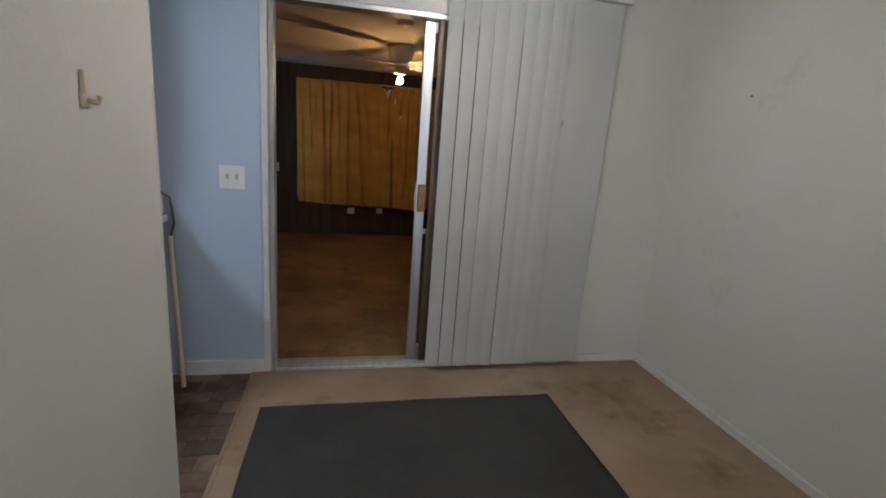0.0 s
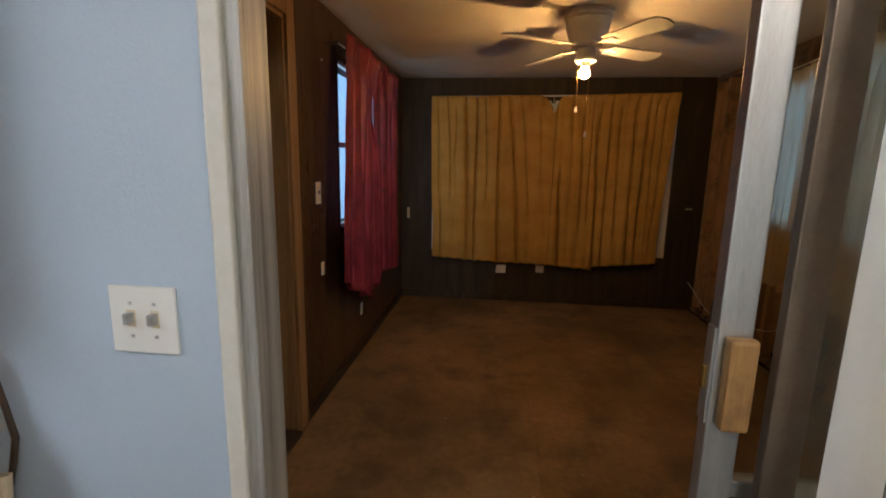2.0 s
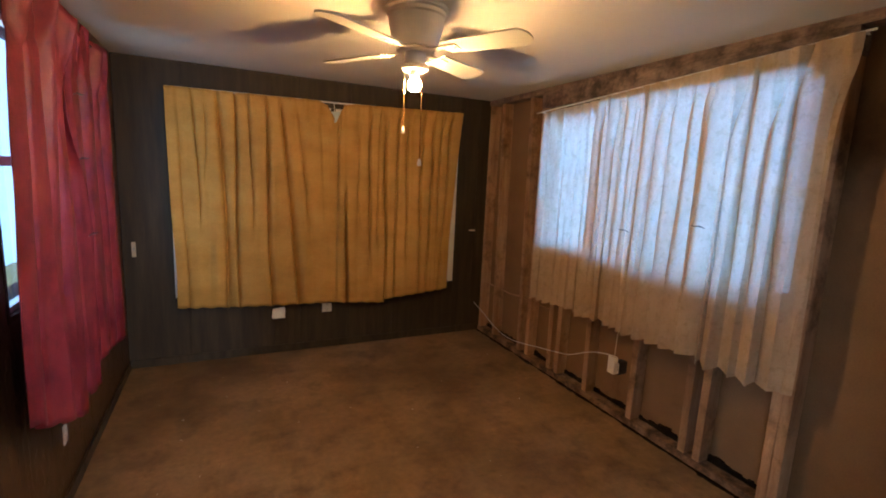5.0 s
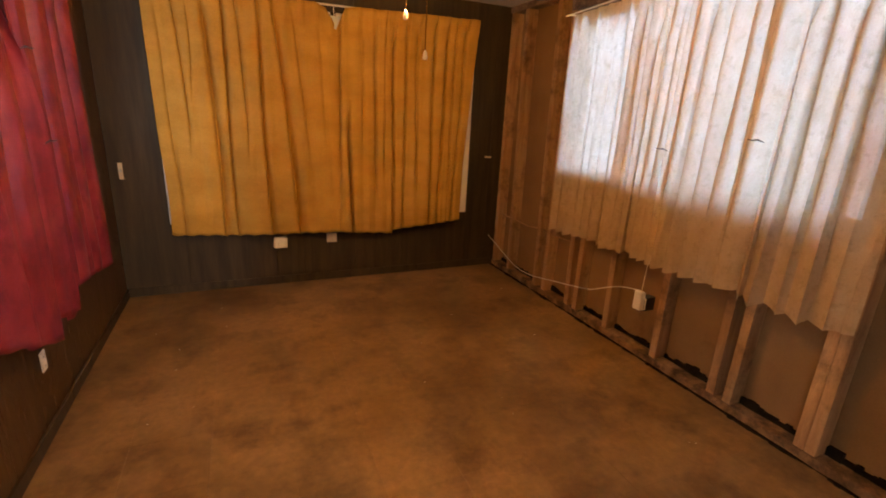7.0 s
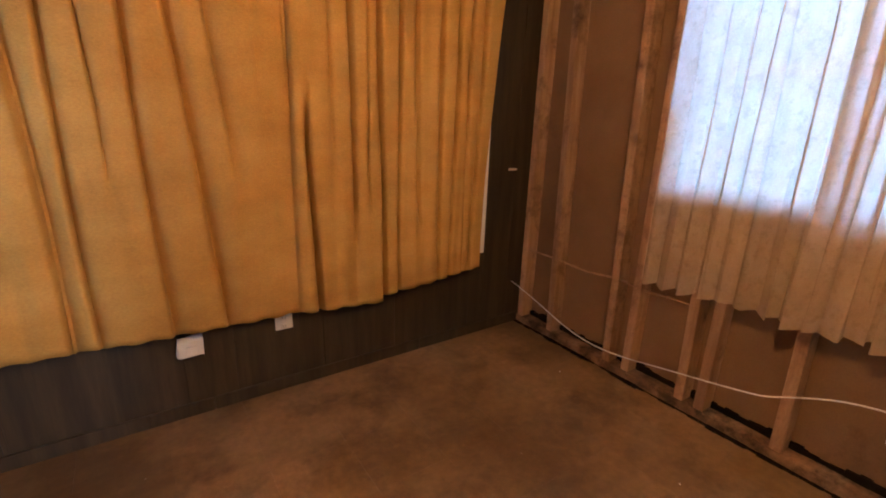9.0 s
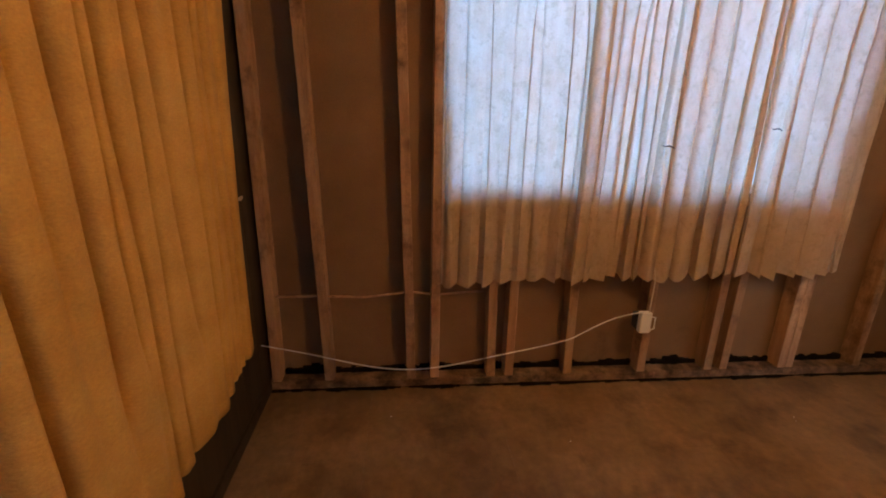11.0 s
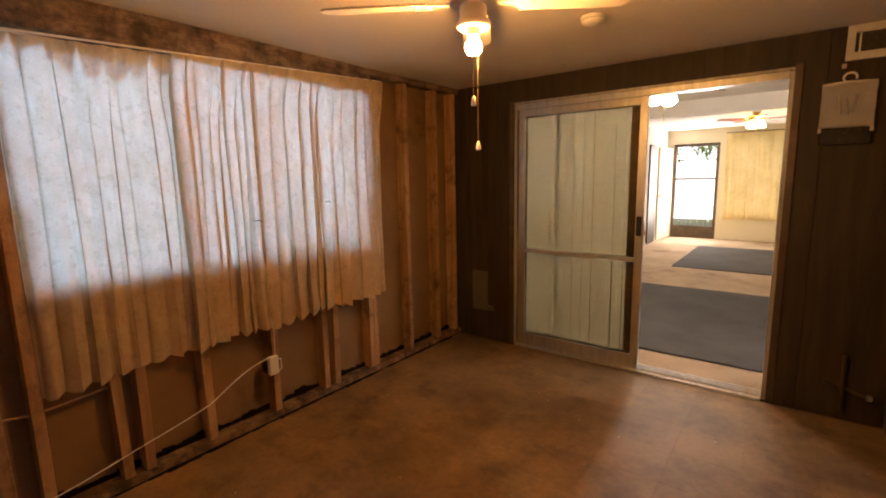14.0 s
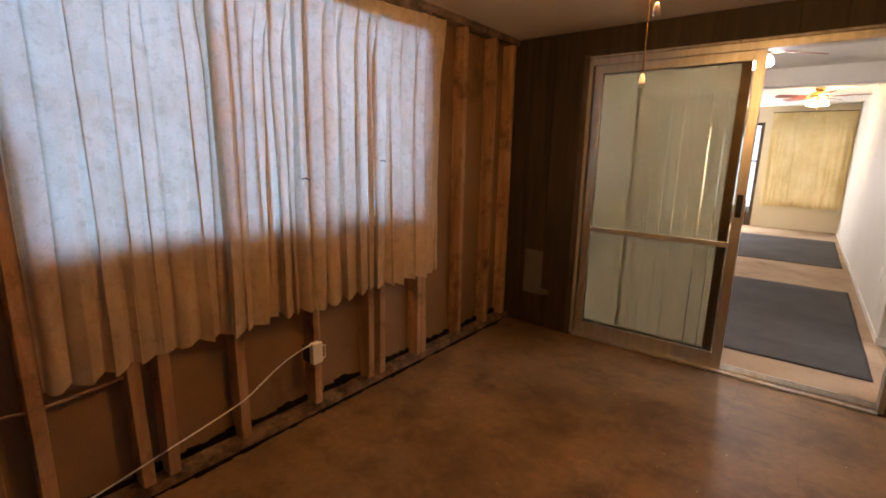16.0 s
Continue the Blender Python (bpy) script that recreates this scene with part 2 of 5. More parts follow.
M_TAG = surf("pale_blue_paper", [(0.55, 0.64, 0.68), (0.62, 0.70, 0.74)], 0.8, 9, 80, 0.1, 0.1)
M_YELLOW = surf("yellow_print", [(0.75, 0.62, 0.08), (0.80, 0.68, 0.12)], 0.6)
M_PINK = surf("pink_print", [(0.70, 0.36, 0.36), (0.76, 0.44, 0.43)], 0.6)
M_GREYPLATE = surf("grey_painted_plate", [(0.10, 0.09, 0.07), (0.14, 0.12, 0.10)], 0.5)
M_SKIRT = surf("dusty_clear_plastic", [(0.05, 0.045, 0.035), (0.10, 0.09, 0.07)], 0.25)
M_GROUND = surf("dry_grass", [(0.10, 0.12, 0.05), (0.20, 0.20, 0.09)], 0.95, 0.3, 20, 0.4, 0.5)
M_LEAF = surf("green_leaves", [(0.11, 0.19, 0.03), (0.17, 0.27, 0.06)], 0.5, 3, 40, 0.2, 0.1, translucent=0.6)
M_FANRED = surf("mahogany_blade", [(0.16, 0.03, 0.025), (0.24, 0.05, 0.04)], 0.35, 4, 60, 0.2, 0.05, stretch=(2, 2, 2))
M_SOAP = surf("clear_bottle", [(0.55, 0.58, 0.58), (0.62, 0.65, 0.65)], 0.2)
M_GLASS = glass("window_glass")
M_GLASS_DOOR = glass("dusty_door_glass", (0.80, 0.79, 0.72), 0.05)
M_BULB = glow("lit_bulb", (1.0, 0.54, 0.17), BULB_STRENGTH)
M_SHADE = glow("lit_white_glass_shade", (1.0, 0.92, 0.82), FAN_LIGHT)
M_SHADE_WARM = glow("lit_amber_glass_shade", (1.0, 0.72, 0.36), 60.0)
M_TUBE = glow("lit_diffuser", (0.92, 0.96, 1.0), KITCHEN_LIGHT)
M_OUT_SKY = glow("bright_white_sky", (0.80, 0.90, 1.0), 1.1)
M_OUT_PALE = glow("pale_blue_sky", (0.60, 0.80, 1.0), 0.95)
M_OUT = glow("bright_overcast_distance", (0.50, 0.74, 1.0), OUTSIDE)

# ---- mesh helpers ----
def boxes(bm, *bs):
    """Adds boxes (x0, x1, y0, y1, z0, z1) to bm."""
    for x0, x1, y0, y1, z0, z1 in bs:
        m = Matrix.LocRotScale(((x0 + x1) / 2, (y0 + y1) / 2, (z0 + z1) / 2), None, (abs(x1 - x0), abs(y1 - y0), abs(z1 - z0)))
        bmesh.ops.create_cube(bm, size=1, matrix=m)
    return bm


def rounded(bm, width=0.003, segments=2):
    bmesh.ops.bevel(bm, geom=list(bm.edges), offset=width, segments=segments, affect="EDGES", profile=0.6, clamp_overlap=True)
    return bm


def rbox(*b, w=0.003, seg=2):
    return rounded(boxes(bmesh.new(), b), w, seg)


def tube(bm, points, r, sides=8, caps=True):
    """A round bar or cable through the points; r may be one radius or one for each point."""
    pts = [Vector(p) for p in points]
    rs = r if isinstance(r, (list, tuple)) else [r] * len(pts)
    rings = []
    for i, p in enumerate(pts):
        d = (pts[min(i + 1, len(pts) - 1)] - pts[max(i - 1, 0)]).normalized()
        side = d.cross(Vector((0.31, 0.17, 0.93)))
        side = side.normalized() if side.length > 1e-4 else Vector((1, 0, 0))
        up = side.cross(d).normalized()
        rings.append([bm.verts.new(p + rs[i] * (math.cos(2 * math.pi * k / sides) * side + math.sin(2 * math.pi * k / sides) * up)) for k in range(sides)])
    for a, b in zip(rings, rings[1:]):
        for k in range(sides):
            bm.faces.new((a[k], a[(k + 1) % sides], b[(k + 1) % sides], b[k]))
    if caps:
        bm.faces.new(rings[0][::-1])
        bm.faces.new(rings[-1])
    return bm


def lathe(bm, profile, centre, sides=32, axis="z"):
    """Turns (radius, height) pairs about an axis through centre."""
    c = Vector(centre)
    rings = []
    for r, h in profile:
        ring = []
        for k in range(sides):
            a = 2 * math.pi * k / sides
            u, v = r * math.cos(a), r * math.sin(a)
            ring.append(bm.verts.new(c + Vector({"z": (u, v, h), "x": (h, u, v), "y": (v, h, u)}[axis])))
        rings.append(ring)
    for a, b in zip(rings, rings[1:]):
        for k in range(sides):
            bm.faces.new((a[k], a[(k + 1) % sides], b[(k + 1) % sides], b[k]))
    bm.faces.new(rings[0][::-1])
    bm.faces.new(rings[-1])
    return bm


def part(name, bm, material, parent=None, label="", smooth=False):
    me = bpy.data.meshes.new(name)
    bmesh.ops.recalc_face_normals(bm, faces=bm.faces)
    bm.to_mesh(me)
    bm.free()
    me.materials.append(material)
    if smooth:
        me.polygons.foreach_set("use_smooth", [True] * len(me.polygons))
    ob = new(name, me)
    if parent:
        ob.parent = parent
    if label:
        ob["label"] = label
    return ob


def thing(name, label, category, at=(0, 0, 0), group="", kind=""):
    ob = new(name)
    ob.empty_display_size = 0.05
    return tagged(ob, label, category, group, kind)


def slab(axis, u0, u1, z0, z1, d0, d1, holes=()):
    """A wall with rectangular openings (ua, ub, za, zb). axis 'x': the wall runs along x and d is y; 'y': runs along y and d is x."""
    us = sorted({u0, u1, *[min(max(v, u0), u1) for h in holes for v in h[:2]]})
    zs = sorted({z0, z1, *[min(max(v, z0), z1) for h in holes for v in h[2:]]})
    solid = {}
    for i in range(len(us) - 1):
        for j in range(len(zs) - 1):
            u, z = (us[i] + us[i + 1]) / 2, (zs[j] + zs[j + 1]) / 2
            solid[i, j] = not any(h[0] < u < h[1] and h[2] < z < h[3] for h in holes)
    bm = bmesh.new()
    vs = {}

    def vert(u, z, d):
        k = (u, z, d)
        if k not in vs:
            vs[k] = bm.verts.new((u, d, z) if axis == "x" else (d, u, z))
        return vs[k]

    for (i, j), s in solid.items():
        if not s:
            continue
        a, b, c, e = us[i], us[i + 1], zs[j], zs[j + 1]
        for d in (d0, d1):
            bm.faces.new([vert(a, c, d), vert(b, c, d), vert(b, e, d), vert(a, e, d)])
        for k, quad in (((i - 1, j), ((a, c), (a, e))), ((i + 1, j), ((b, c), (b, e))), ((i, j - 1), ((a, c), (b, c))), ((i, j + 1), ((a, e), (b, e)))):
            if not solid.get(k, False):
                (p, q), (r, s2) = quad
                bm.faces.new([vert(p, q, d0), vert(r, s2, d0), vert(r, s2, d1), vert(p, q, d1)])
    return bm


def structure(name, bm, material, label="", category=""):
    return tagged(part(name, bm, material), label, category, "", "structure")


def board_run(wall, name, axis, u0, u1, z0, z1, d0, d1, holes, widths, material):
    """Panelling boards with grooves between them, each cut round the openings."""
    u, k, rnd = u0, 0, random.Random(len(wall.name) * 7 + int(u0 * 100))
    while u < u1 - 0.01:
        w = min(widths[k % len(widths)], u1 - u)
        a, b = u + 0.001, u + w - 0.001
        cuts = sorted({a, b, *[v for h in holes for v in h[:2] if a < v < b]})
        for p, q in zip(cuts, cuts[1:]):
            mid = (p + q) / 2
            spans = [(z0, z1)]
            for h in holes:
                if h[0] < mid < h[1]:
                    spans = [s for lo, hi in spans for s in ((lo, min(hi, h[2])), (max(lo, h[3]), hi)) if s[1] - s[0] > 0.005]
            for lo, hi in spans:
                box = (p, q, d0, d1, lo, hi) if axis == "x" else (d0, d1, p, q, lo, hi)
                part(name, rounded(boxes(bmesh.new(), box), 0.0015, 1), material, wall)
        u, k = u + w, k + 1


# ---- plan ----
WEST, EAST, SOUTH, NORTH, CEIL = -0.84, 2.11, 2.80, 6.70, 2.23
SHEATH = 2.20
DINING = 2.71
D_EAST, D_CEIL, FRONT, K_WEST = 2.09, 2.42, -5.5, -3.2
HOOK_X, HOOK_END = -0.37, 1.45
DOOR = (-0.29, 1.545, 0.0, 2.035)
WIN_N = (-0.42, 1.70, 0.55, 1.98)
WIN_E = (3.97, 5.84, 1.0, 2.07)
WIN_W = (4.79, 6.20, 0.98, 2.0)
DOOR_W = (3.29, 4.09, 0.0, 2.03)
WIN_K = (-2.7, -1.42, 1.04, 1.55)
DOOR_F = (1.045, 1.965, 0.0, 2.12)

# floors and ground
structure("ground", boxes(bmesh.new(), (-400, 400, -400, 400, -0.45, -0.30)), M_GROUND, "dry grass around the house", "ground")
structure("floor", boxes(bmesh.new(), (WEST - 0.1, SHEATH + 0.1, SOUTH - 0.06, NORTH + 0.1, -0.30, -0.004)), M_MASTIC, "dark floor screed under worn brown tiles", "floor")
structure("floor_living", boxes(bmesh.new(), (HOOK_X - 0.01, D_EAST + 0.1, FRONT - 0.1, SOUTH - 0.06, -0.30, 0.0)), M_CARPET, "worn stained beige carpet", "carpet")
structure("floor_kitchen", boxes(bmesh.new(), (K_WEST - 0.1, HOOK_X - 0.01, FRONT - 0.1, DINING + 0.05, -0.30, -0.012)), M_MASTIC, "dark joints under the vinyl tiles", "floor")

# bright distance outside the windows
for nm, b in (("backdrop_east", (9.0, 9.1, -3.0, 13.0, -0.3, 7.0)), ("backdrop_west", (-3.6, -3.5, 3.0, 22.0, -0.3, 6.0)), ("backdrop_north", (-9.0, 9.0, 13.0, 13.1, -0.3, 7.0)), ("backdrop_front", (-5.0, 8.0, -14.1, -14.0, -0.3, 7.0))):
    structure(nm, boxes(bmesh.new(), b), M_OUT_SKY if nm.endswith("front") else M_OUT, "pale bright distance outside the house", "backdrop")

# ceilings
structure("ceiling", boxes(bmesh.new(), (WEST - 0.1, SHEATH + 0.1, SOUTH, NORTH + 0.1, CEIL, CEIL + 0.12)), M_CEIL, "off-white plaster ceiling, slightly yellowed", "ceiling")
structure("ceiling_living", boxes(bmesh.new(), (K_WEST - 0.1, D_EAST + 0.1, FRONT - 0.1, SOUTH, D_CEIL, D_CEIL + 0.12)), M_CEIL2, "white painted ceiling", "ceiling")
structure("ceiling_beam", boxes(bmesh.new(), (HOOK_X, D_EAST, -1.0, -0.78, D_CEIL - 0.2, D_CEIL)), M_CEIL2, "white painted ceiling beam", "beam")

# walls
wall_north = structure("wall_north", slab("x", WEST - 0.1, SHEATH + 0.1, 0, CEIL, NORTH + 0.006, NORTH + 0.12, [WIN_N]), M_PANEL_BACK, "dark wood panelled wall", "wall")
wall_west = structure("wall_west", slab("y", SOUTH, NORTH, 0, CEIL, WEST - 0.16, WEST - 0.006, [WIN_W, DOOR_W]), M_PANEL_BACK, "dark wood panelled wall", "wall")
wall_south = structure("wall_south", slab("x", WEST - 0.1, SHEATH + 0.1, 0, CEIL, SOUTH - 0.045, SOUTH - 0.006, [DOOR]), M_PANEL_BACK, "dark wood panelled wall with a sliding door", "wall")
wall_east = structure("wall_east", slab("y", SOUTH - 0.05, NORTH, 0, CEIL, SHEATH, SHEATH + 0.03, [WIN_E]), M_SHEATH, "bare brown fibreboard wall with open studs", "wall")
structure("wall_dining_north", slab("x", -0.32, D_EAST + 0.1, 0, D_CEIL, DINING, SOUTH - 0.045, [DOOR]), M_WALL, "off-white painted wall", "wall")
structure("wall_kitchen_north", slab("x", K_WEST - 0.1, -0.32, -0.012, D_CEIL, DINING, SOUTH - 0.045, [WIN_K]), M_BLUE, "pale blue painted wall", "wall")
structure("wall_dining_east", slab("y", FRONT - 0.1, DINING, 0, D_CEIL, D_EAST, D_EAST + 0.1), M_WALL, "off-white painted wall with scuffs", "wall")
structure("wall_front", slab("x", K_WEST - 0.1, D_EAST, 0, D_CEIL, FRONT - 0.12, FRONT, [DOOR_F, (-0.25, 0.85, 0.62, 2.2)]), M_CREAM, "cream painted wall", "wall")
structure("wall_hook", slab("y", FRONT, HOOK_END, -0.012, D_CEIL, HOOK_X - 0.11, HOOK_X), M_WALL, "off-white painted partition wall with a worn corner", "wall")
structure("wall_kitchen_west", slab("y", FRONT, DINING, -0.012, D_CEIL, K_WEST - 0.1, K_WEST), M_WALL, "off-white painted wall", "wall")

PW = (0.405, 0.61, 0.205, 0.41)
board_run(wall_north, "panel_board", "x", WEST, SHEATH, 0.0, CEIL, NORTH, NORTH + 0.006, [WIN_N], PW, M_PANEL)
board_run(wall_west, "panel_board", "y", SOUTH, NORTH, 0.0, CEIL, WEST - 0.006, WEST, [WIN_W, DOOR_W], PW, M_PANEL_RED)
board_run(wall_south, "panel_board", "x", WEST, SHEATH, 0.0, CEIL, SOUTH - 0.006, SOUTH, [DOOR], PW, M_PANEL)

# open studs of the east wall
def stud(y, w=0.042, z0=0.045, z1=CEIL - 0.05, lean=0.0):
    bm = boxes(bmesh.new(), (EAST, SHEATH - 0.001, y - w / 2, y + w / 2, z0, z1))
    rounded(bm, 0.003, 1)
    for v in bm.verts:
        v.co.y += lean * (v.co.z - z0)
    part("stud", bm, M_STUD, wall_east)


for y, lean in ((6.66, 0.0), (6.40, 0.025), (5.985, 0.022), (3.50, 0.0), (3.13, 0.0), (2.87, 0.0)):
    stud(y, 0.045, lean=lean)
for y in (5.864, 3.946, 3.90):
    stud(y, 0.044)
for y, lean in ((5.57, 0.02), (5.475, 0.0), (5.16, 0.015), (4.755, 0.0), (4.375, 0.0), (4.285, -0.01)):
    stud(y, 0.045, z1=WIN_E[2] - 0.045, lean=lean)
# black grime in the gap between tiles and plate, and mould on the foot of the boarding
def grime(name, label, x, z, out, deep, tall, seed):
    rnd_g = random.Random(seed)
    bm, y = bmesh.new(), SOUTH + 0.01
    while y < NORTH - 0.03:
        end = min(y + rnd_g.uniform(0.015, 0.045), NORTH - 0.01)
        blot = 0.45 + 0.75 * noise.noise((y * 6.1, seed, 0.0)) + rnd_g.uniform(-0.15, 0.15)
        w, h = deep[0] + (deep[1] - deep[0]) * max(0, blot), tall[0] + (tall[1] - tall[0]) * max(0, blot)
        boxes(bm, (min(x, x + out * w), max(x, x + out * w), y, end, z, z + h))
        y = end
    part(name, bm, M_MOULD, wall_east, label)["kind"] = "stuff"


grime("grime_strip", "black grime along the floor edge", EAST - 0.0045, -0.002, -1, (0.003, 0.036), (0.003, 0.012), 4)
grime("mould_band", "black mould along the foot of the boarding", SHEATH - 0.0005, 0.0445, -1, (0.010, 0.024), (0.006, 0.055), 9)
part("bottom_plate", rbox(EAST - 0.004, SHEATH - 0.001, SOUTH + 0.001, NORTH - 0.001, -0.004, 0.044, w=0.004), M_PLATE, wall_east, "mouldy black-edged bottom plate")
part("top_plate", rbox(EAST - 0.004, SHEATH - 0.001, SOUTH + 0.001, NORTH - 0.001, CEIL - 0.048, CEIL - 0.001), M_HEADER, wall_east, "water-stained top plate")
part("header", rbox(EAST - 0.008, SHEATH - 0.001, 3.87, 5.885, WIN_E[3] + 0.004, CEIL - 0.05), M_HEADER, wall_east, "water-stained timber header")
part("sill_plate", rbox(EAST - 0.002, SHEATH - 0.001, WIN_E[0] + 0.001, WIN_E[1] - 0.001, WIN_E[2] - 0.044, WIN_E[2] - 0.001), M_STUD, wall_east)

# ---- windows ----
def window(name, axis, hole, d0, d1, label, mullions=(), rail=None, frame_mat=None, f=0.045):
    """A framed window in the opening, with panes; d0 to d1 is its depth in the wall."""
    u0, u1, z0, z1 = hole
    w = tagged(new(name), label, "window", "", "structure")
    fm = frame_mat or M_WHITE

    def bx(a, b, c, e, p, q):
        return (a, b, p, q, c, e) if axis == "x" else (p, q, a, b, c, e)

    for a, b, c, e in ((u0, u0 + f, z0, z1), (u1 - f, u1, z0, z1), (u0 + f, u1 - f, z0, z0 + f), (u0 + f, u1 - f, z1 - f, z1)):
        part("window_frame", rbox(*bx(a, b, c, e, d0, d1)), fm, w)
    us = [u0 + f, *mullions, u1 - f]
    for m in mullions:
        part("mullion", rbox(*bx(m - 0.02, m + 0.02, z0 + f, z1 - f, d0, d1)), fm, w)
    mid = (d0 + d1) / 2
    for i, (a, b) in enumerate(zip(us, us[1:])):
        a, b = a + (0.02 if i else 0), b - (0.02 if i < len(us) - 2 else 0)
        if rail:
            part("sash_rail", rbox(*bx(a, b, rail - 0.018, rail + 0.018, d0 + 0.01, d1 - 0.01)), fm, w)
        p = part("pane", boxes(bmesh.new(), bx(a, b, z0 + f, z1 - f, mid - 0.002, mid + 0.002)), M_GLASS, w)
        p.visible_shadow = False
    return w


window("window_1", "x", WIN_N, NORTH + 0.05, NORTH + 0.11, "white framed window behind gold curtains", (0.64,), 1.25)
window("window_2", "y", WIN_E, SHEATH + 0.0, SHEATH + 0.05, "white framed window behind a sheer curtain", (4.55, 5.17), 1.52)
window("window_3", "y", WIN_W, WEST - 0.045, WEST - 0.012, "white framed window beside a red curtain", (5.53,), 1.5, f=0.022)
window("window_4", "x", WIN_K, DINING + 0.02, DINING + 0.06, "kitchen window over the worktop")


# ---- curtains ----
def ease(a, b, v):
    k = min(1, max(0, (v - a) / (b - a)))
    return k * k * (3 - 2 * k)


def curtain(name, label, axis, u0, u1, top, bottom, depth, material, grooves, seed, group="", sign=1, drift=None, stand=None, swell=0.010, pleat=0.10, lap=0.010, cols=300, rows=56, thick=0.0, off=0.0, lee=1, ruffle=0.0, pitch=0.08, hem=0.3):
    """A hanging cloth. top and bottom are functions of 0..1 along it; depth is the plane it hangs in.
    Each groove between two folds is (place 0..1, depth, width, from, to, slant), the last three along the height."""
    rnd = random.Random(seed)
    ph = [rnd.uniform(0, 6.28) for _ in range(8)]
    wide = abs(u1 - u0)
    if isinstance(grooves, tuple):
        count, deep, narrow = grooves
        grooves = []
        for k in range(count):
            grooves.append(((k + 0.5 + rnd.uniform(-0.3, 0.3)) / count, deep * rnd.uniform(0.45, 1.15), narrow * rnd.uniform(0.7, 1.5), rnd.uniform(-0.1, 0.15), 1.3, rnd.uniform(-0.012, 0.012)))
    most = max(g[1] for g in grooves)
    bm = bmesh.new()
    grid = []
    for i in range(cols + 1):
        s = i / cols
        col = []
        for j in range(rows + 1):
            v = j / rows
            d, du = 0.0, 0.0
            for at, deep, narrow, v0, v1, slant in grooves:
                x = (s - at - slant * v - 0.006 * math.sin(v * 5 + at * 40)) * wide
                if abs(x) > 4 * narrow:
                    continue
                hold = ease(v0 - 0.08, v0 + 0.14, v) * (1 - ease(v1 - 0.25, v1, v)) if v1 <= 1 else ease(v0 - 0.08, v0 + 0.14, v)
                w = narrow if x * lee > 0 else 0.38 * narrow
                d -= deep * hold * math.exp(-(x / w) ** 2)
                du += lap * hold * math.exp(-((x + lee * 0.5 * narrow) / (0.8 * narrow)) ** 2) * lee
            d = max(d, -1.25 * most)
            d += swell * (math.sin(s * 9 + ph[0]) * 0.6 + math.sin(s * 21 + ph[1] + v) * 0.4 + noise.noise((s * wide * 7, v * 2.5, seed)) * 0.8)
            if ruffle:
                turns = s * wide / pitch + 0.45 * noise.noise((s * wide * 4.3, v * 0.7, seed + 2.0))
                swing = ruffle * (0.30 + 0.70 * ease(0.25, 0.95, v)) * (0.75 + 0.9 * noise.noise((s * wide * 6.1, 3.0, seed)))
                d += swing * math.sin(2 * math.pi * turns)
                du += 0.30 * swing * math.sin(4 * math.pi * turns)
            d += 0.0035 * noise.noise((s * wide * 26, v * 7, seed + 5.0))
            if v < pleat:
                d += 0.015 * abs(math.sin(math.pi * wide / 0.10 * s + ph[6])) ** 6 * (1 - v / pleat) - 0.004 * (v / pleat)
            zt, zb = top(s), bottom(s)
            zz = zt + (zb - zt) * v + (0.004 * math.sin(s * wide * 60 + ph[2]) + d * hem) * ease(0.86, 1, v)
            u = u0 + (u1 - u0) * s + (drift(s, v) if drift else 0) + du
            dd = depth + sign * max(0.002, d + 1.25 * most + 1.2 * swell + 1.2 * ruffle + off + (stand(s, v) if stand else 0))
            col.append(bm.verts.new((u, dd, zz) if axis == "x" else (dd, u, zz)))
        grid.append(col)
    for a, b in zip(grid, grid[1:]):
        for j in range(rows):
            bm.faces.new((a[j], b[j], b[j + 1], a[j + 1]))
    ob = tagged(part(name, bm, material, smooth=True), label, "curtain", group)
    if thick:
        mod = ob.modifiers.new("thickness", "SOLIDIFY")
        mod.thickness = thick
    return ob


def ramp(*pairs):
    """A function through (position, value) pairs."""
    def f(s):
        for (a, p), (b, q) in zip(pairs, pairs[1:]):
            if s <= b:
                k = (s - a) / (b - a)
                return p + (q - p) * k
        return pairs[-1][1]
    return f


NC = NORTH - 0.012
GOLD_A = [(0.05, 0.020, 0.028, 0.1, 1.3, 0.02), (0.13, 0.030, 0.022, 0.0, 0.7, 0.03), (0.19, 0.018, 0.020, 0.05, 0.5, -0.02), (0.265, 0.060, 0.036, 0.02, 1.3, 0.03), (0.345, 0.048, 0.026, -0.1, 1.3, 0.02), (0.43, 0.032, 0.022, 0.02, 0.7, 0.03), (0.53, 0.050, 0.030, 0.0, 1.3, 0.02), (0.61, 0.055, 0.036, 0.0, 1.3, 0.11), (0.72, 0.034, 0.036, 0.05, 0.75, 0.11), (0.86, 0.018, 0.05, 0.1, 0.7, 0.06)]
GOLD_B = [(0.022, 0.070, 0.014, 0.04, 1.3, 0.0), (0.06, 0.085, 0.026, 0.42, 1.3, 0.05), (0.17, 0.018, 0.03, 0.05, 0.7, 0.02), (0.275, 0.050, 0.024, 0.06, 0.9, 0.0), (0.335, 0.036, 0.016, 0.05, 0.8, 0.01), (0.40, 0.075, 0.026, 0.08, 1.3, 0.02), (0.49, 0.048, 0.024, 0.0, 1.3, 0.01), (0.58, 0.040, 0.028, 0.05, 0.9, 0.0), (0.70, 0.050, 0.026, 0.0, 1.3, 0.01), (0.79, 0.058, 0.026, 0.05, 1.3, 0.0), (0.865, 0.046, 0.020, 0.0, 1.3, 0.0), (0.93, 0.050, 0.022, 0.0, 1.3, 0.0)]
